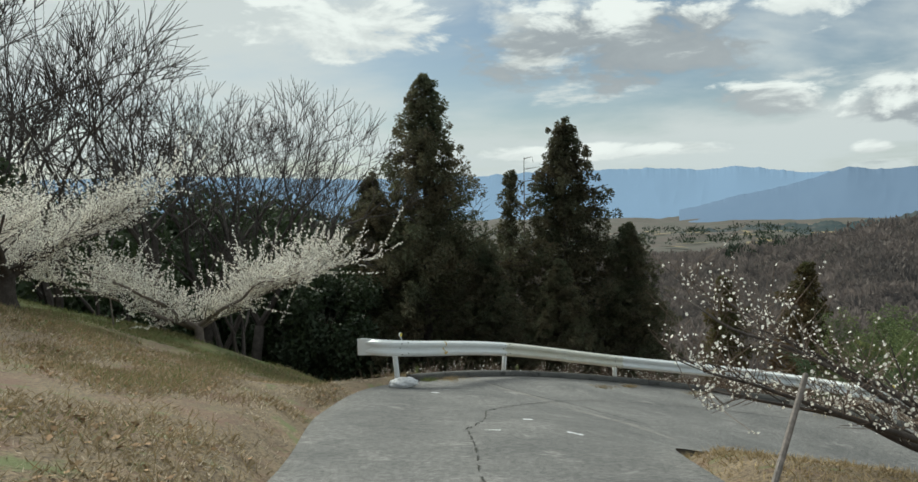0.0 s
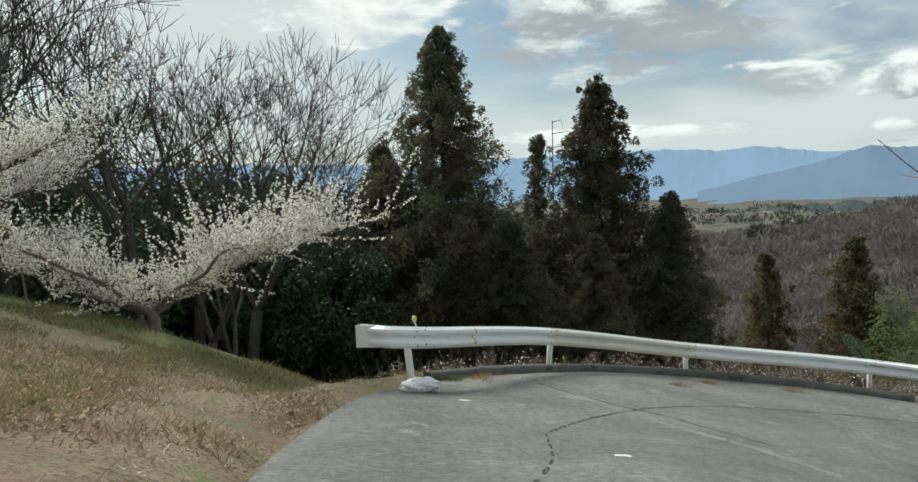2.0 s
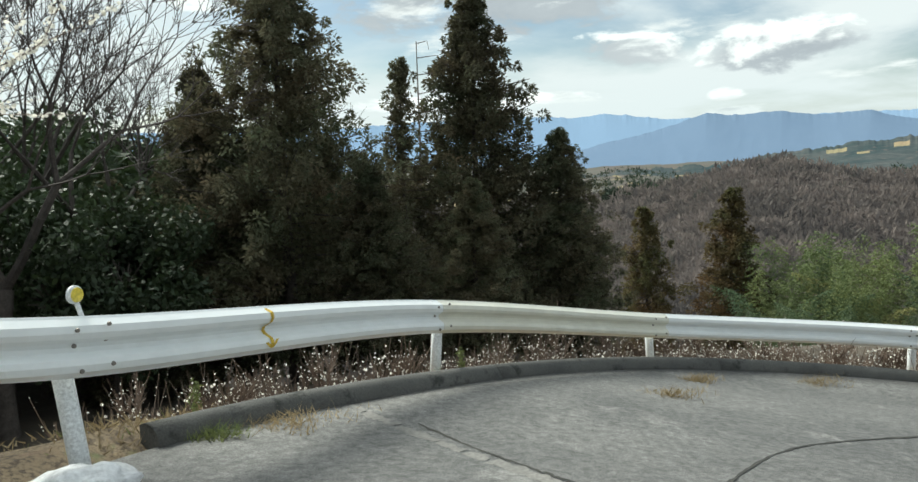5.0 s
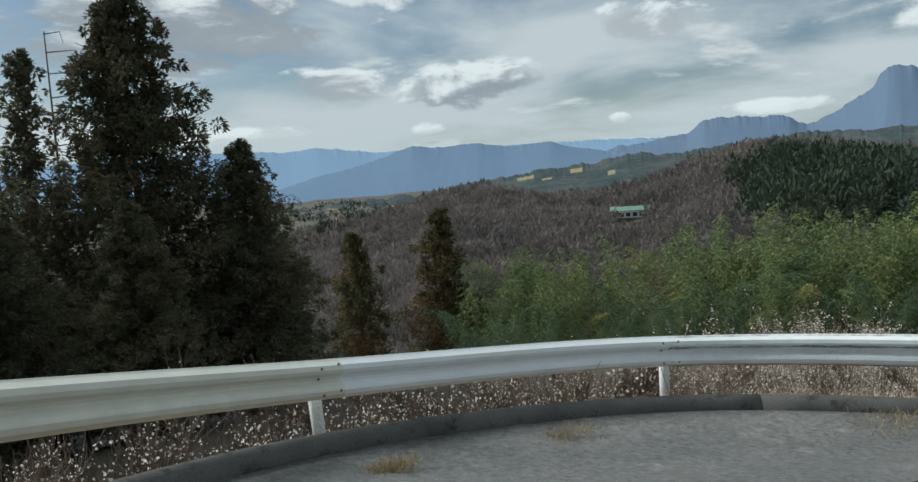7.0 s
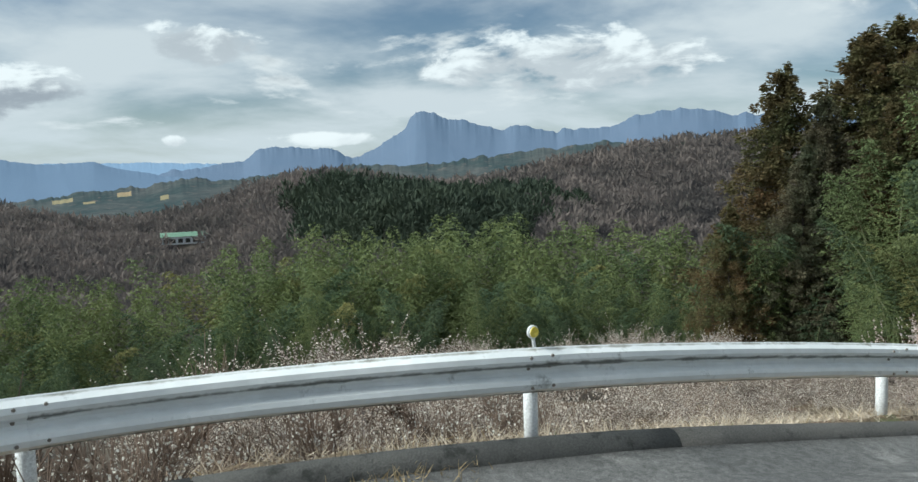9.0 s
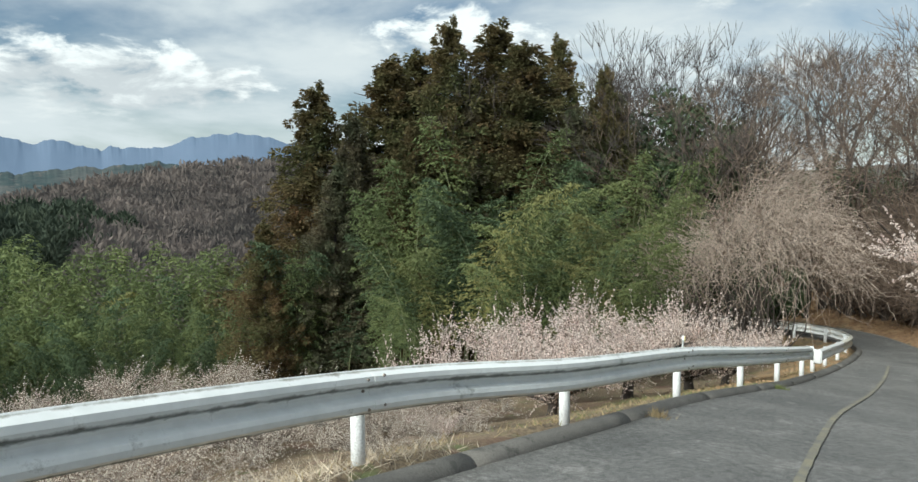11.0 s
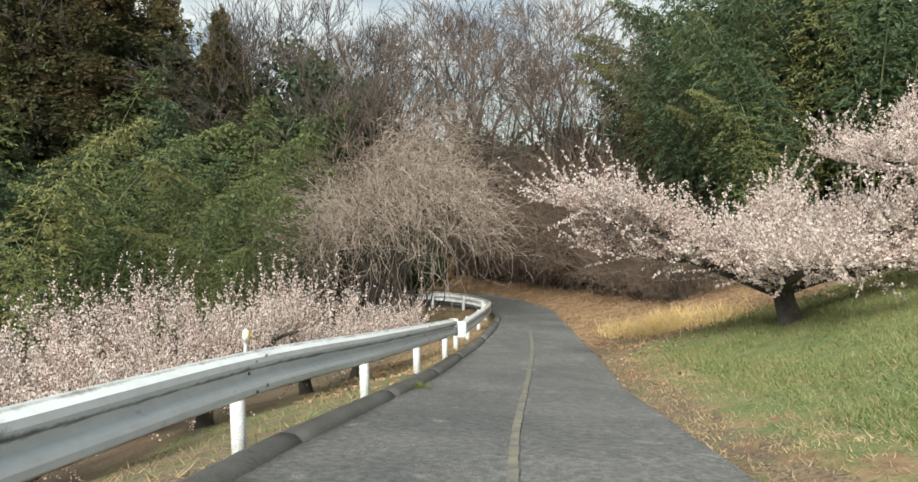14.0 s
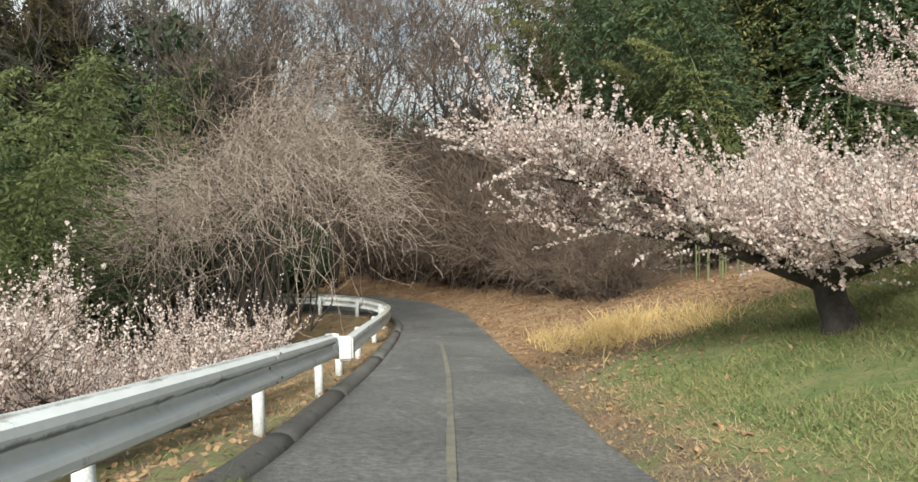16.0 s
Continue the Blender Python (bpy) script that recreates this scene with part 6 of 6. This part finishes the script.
for k, (x, y, w) in enumerate(((0.32, 9.6, 0.22), (1.45, 9.95, 0.2), (0.9, 11.0, 0.12), (-0.6, 14.6, 0.12))):
    strip("road_mark", [(x - w / 2, y), (x, y + 0.02), (x + w / 2, y)], 0.05, M_POST, "short white scuff mark on the asphalt", "mark", 0.1, 20 + k)


def white_bag():
    bm = bmesh.new()
    bmesh.ops.create_icosphere(bm, subdivisions=4, radius=1)
    for v in bm.verts:
        n = noise.noise(v.co * 2.2) * 0.22 + noise.noise(v.co * 6.0) * 0.09
        v.co = v.co * (1 + n)
        v.co.x *= 0.29
        v.co.y *= 0.20
        v.co.z = max(v.co.z, -0.65) * 0.12
    for f in bm.faces:
        f.smooth = True
    me = bpy.data.meshes.new("sandbag")
    bm.to_mesh(me)
    bm.free()
    me.materials.append(M_BAG)
    ob = new("sandbag", me)
    ob.location = (-1.3, 15.55, road_z(-1.3, 15.55) + 0.08)
    ob.rotation_euler = (0, 0, 0.2)
    tagged(ob, "crumpled white plastic sandbag at the rail's foot", "sandbag")


white_bag()

stake = thing("stake", "thin pale stake leaning in the grass", "stake", at=(-7.6, 16.2, ground_z(-7.6, 16.2)))
put("shaft", quads_mesh("shaft", tubes([(0, 0, -0.1, 0.018, -0.08, 0, 0.75, 0.015)], 6), 4, M_BARK_PALE), stake)


# ---- grass, weeds and leaves ----
def blades(name, label, mat, xy, height, width, seed, lay=0.5):
    rng = np.random.default_rng(seed)
    z, _ = land(xy[:, 0], xy[:, 1])
    n = len(xy)
    foot = np.stack([xy[:, 0], xy[:, 1], z - 0.01], 1)
    d = np.stack([rng.normal(0, lay, n), rng.normal(0, lay, n), np.ones(n)], 1)
    d /= np.linalg.norm(d, axis=1, keepdims=True)
    h = (height * rng.uniform(0.4, 1.3, n))[:, None]
    s = np.cross(d, rng.normal(size=(n, 3)))
    s /= np.linalg.norm(s, axis=1, keepdims=True)
    out = np.empty((n, 3, 3))
    out[:, 0], out[:, 1], out[:, 2] = foot - s * width / 2, foot + s * width / 2, foot + d * h
    ob = put(name, quads_mesh(name, out.reshape(-1, 3), 3, mat))
    return tagged(ob, label, "grass", kind="stuff")


def spread_over(n, x0, x1, y0, y1, seed, accept):
    rng = np.random.default_rng(seed)
    xy = np.stack([rng.uniform(x0, x1, n), rng.uniform(y0, y1, n)], 1)
    _, dl, dr, un = road_place(xy[:, 0], xy[:, 1])
    keep = accept(xy[:, 0], xy[:, 1], dl, dr, un, value_noise(xy[:, 0], xy[:, 1], 0.9, 12), rng.uniform(size=n))
    return xy[keep]


blades("dry_grass", "short dry straw-coloured grass on the bank", M_STRAW, spread_over(190000, -13, -1, 3, 21, 1, lambda x, y, dl, dr, un, v, u: (dl > 0.12) & (v * 1.6 + 0.42 - 0.3 * smooth01(y, 12, 16) > u * 1.1)), 0.13, 0.016, 1, 1.2)
blades("green_grass", "patchy green grass on the bank", M_GRASS, spread_over(120000, -13, -1, 6, 21, 2, lambda x, y, dl, dr, un, v, u: (dl > 0.9) & (v * 1.5 + smooth01(y, 12, 16) * 0.7 - 0.1 > u)), 0.11, 0.016, 2, 0.8)
blades("island_grass", "dry and green grass on the island between the roads", M_STRAW, spread_over(40000, 2, 9, 3, 13, 3, lambda x, y, dl, dr, un, v, u: (dr > 0.05) & (v + 0.6 > u)), 0.10, 0.016, 3, 1.0)
blades("bank_grass", "green grass on the bank below the plum", M_GRASS, spread_over(200000, 12, 24, -4, 11, 4, lambda x, y, dl, dr, un, v, u: (dr > 1.0) & (v * 1.2 + 0.55 > u)), 0.10, 0.016, 4, 0.8)
blades("bank_straw", "dry grass mixed into the green bank", M_STRAW, spread_over(170000, 12, 25, -4, 11, 5, lambda x, y, dl, dr, un, v, u: (dr > 0.1) & (v * 1.6 + 0.28 + 0.6 * (dr < 1.1) > u)), 0.07, 0.014, 5, 1.3)
blades("verge_grass", "dry grass behind the kerb", M_STRAW, spread_over(60000, 8, 30, 2, 24, 6, lambda x, y, dl, dr, un, v, u: (dl > 0.3) & (dl < 2.0) & (v + 0.45 > u)), 0.14, 0.012, 6, 1.2)
blades("verge_green", "green weeds behind the kerb", M_GRASS, spread_over(26000, -2, 28, 4, 24, 7, lambda x, y, dl, dr, un, v, u: (dl > 0.25) & (dl < 2.5) & (v + 0.3 > u)), 0.10, 0.014, 7, 0.7)

blades("pale_grass", "tall pale dry grass tangled behind the kerb", M_PALE_GRASS, spread_over(45000, 8.5, 15, 14, 24, 17, lambda x, y, dl, dr, un, v, u: (dl > 0.3) & (dl < 1.7) & (v + 0.75 * smooth01(x, 8.5, 10) > u)), 0.22, 0.010, 17, 1.35)
blades("bank_tufts", "short pale dead grass on the bare bank", M_PALE_GRASS, spread_over(80000, -12, -1, 3, 16, 18, lambda x, y, dl, dr, un, v, u: (dl > 0.1) & (v * 1.4 + 0.45 > u)), 0.07, 0.016, 18, 1.6)


def gold_clump():
    rng = np.random.default_rng(14)
    xy = np.stack([rng.normal(26.2, 1.3, 9000), rng.normal(0.3, 0.8, 9000)], 1)
    xy = xy[value_noise(xy[:, 0], xy[:, 1], 0.7, 15) > rng.uniform(-0.3, 0.5, 9000)]
    _, _, dr, _ = road_place(xy[:, 0], xy[:, 1])
    blades("golden_grass", "tall golden dry grass clump under the bank", M_GOLD, xy[dr > 0.5], 0.42, 0.016, 14, 0.75)


gold_clump()


def fallen_leaves():
    rng = np.random.default_rng(15)
    xy = spread_over(60000, 19, 50, -14, 6, 8, lambda x, y, dl, dr, un, v, u: (dr > -0.35) & (dr < 6) & (np.maximum(smooth01(un, 106, 124), 0.25 * (dr < 0.9)) > u))
    more = spread_over(20000, 22, 44, -3, 10, 9, lambda x, y, dl, dr, un, v, u: (dl > 0.2) & (dl < 2.2) & (u < 0.5))
    bank = spread_over(16000, -12, -1, 1, 15, 10, lambda x, y, dl, dr, un, v, u: (dl > 0.15) & (v * 1.5 + 0.15 > u))
    xy = np.vstack([xy, more, bank])
    z, _ = land(xy[:, 0], xy[:, 1])
    c = np.stack([xy[:, 0], xy[:, 1], z + 0.02], 1)
    d = rng.normal(size=c.shape) * np.array([1, 1, 0.35])
    ob = put("leaf_litter", quads_mesh("leaf_litter", leaves(c, d, 0.075, 0.6, rng, 0.7), 4, M_LITTER))
    tagged(ob, "brown fallen leaves covering the bank", "leaves", kind="stuff")


fallen_leaves()


def weed_tuft(x, y, label, mat, seed, height=0.12, count=260, spread=0.22):
    rng = np.random.default_rng(seed)
    base = thing("weed_tuft", label, "weed", "weeds in the road's cracks", at=(x, y, road_z(x, y)))
    foot = np.stack([rng.normal(0, spread, count), rng.normal(0, spread * 0.5, count), np.zeros(count)], 1)
    d = np.stack([rng.normal(0, 0.8, count), rng.normal(0, 0.8, count), np.ones(count)], 1)
    d /= np.linalg.norm(d, axis=1, keepdims=True)
    s = np.cross(d, rng.normal(size=(count, 3)))
    s /= np.linalg.norm(s, axis=1, keepdims=True)
    out = np.stack([foot - s * 0.005, foot + s * 0.005, foot + d * (height * rng.uniform(0.4, 1.3, count))[:, None]], 1)
    put("blade_mass", quads_mesh("blade_mass", out.reshape(-1, 3), 3, mat), base, kind="stuff")


for k, (x, y, mat, sp) in enumerate(((6.3, 20.7, M_STRAW, 0.22), (9.75, 19.5, M_STRAW, 0.4), (-0.4, 17.3, M_STRAW, 0.25), (3.4, 18.9, M_STRAW, 0.2), (-0.9, 17.0, M_GRASS, 0.12), (16.9, 13.1, M_STRAW, 0.12), (21.6, 9.0, M_GRASS, 0.12), (4.4, 20.3, M_STRAW, 0.15))):
    weed_tuft(x, y, "dry straw-coloured weeds growing on the asphalt" if mat is M_STRAW else "small green weeds growing at the kerb", mat, 40 + k, 0.10, 300, sp)

for k, (x, y, tz) in enumerate(((-1.2, 18.0, 0.3), (1.4, 20.3, 0.5))):
    sprig = thing("sprig", "upright green weed stem behind the kerb", "weed", at=(x, y, ground_z(x, y)))
    rng = np.random.default_rng(70 + k)
    put("stem", mesh_of("stem", *tube_path([(0, 0, 0), (0.02, 0, 0.2), (0.03, 0.01, 0.42)], [0.008, 0.006, 0.003], 6), M_GRASS, True), sprig)
    h = rng.uniform(0.08, 0.42, 120)
    c = np.stack([0.03 * h, 0 * h, h], 1) + rng.normal(0, 0.025, (120, 3))
    put("leaf_mass", quads_mesh("leaf_mass", leaves(c, rng.normal(size=(120, 3)) + np.array([0, 0, 0.6]), 0.06, 0.3, rng), 4, M_GRASS), sprig, kind="stuff")
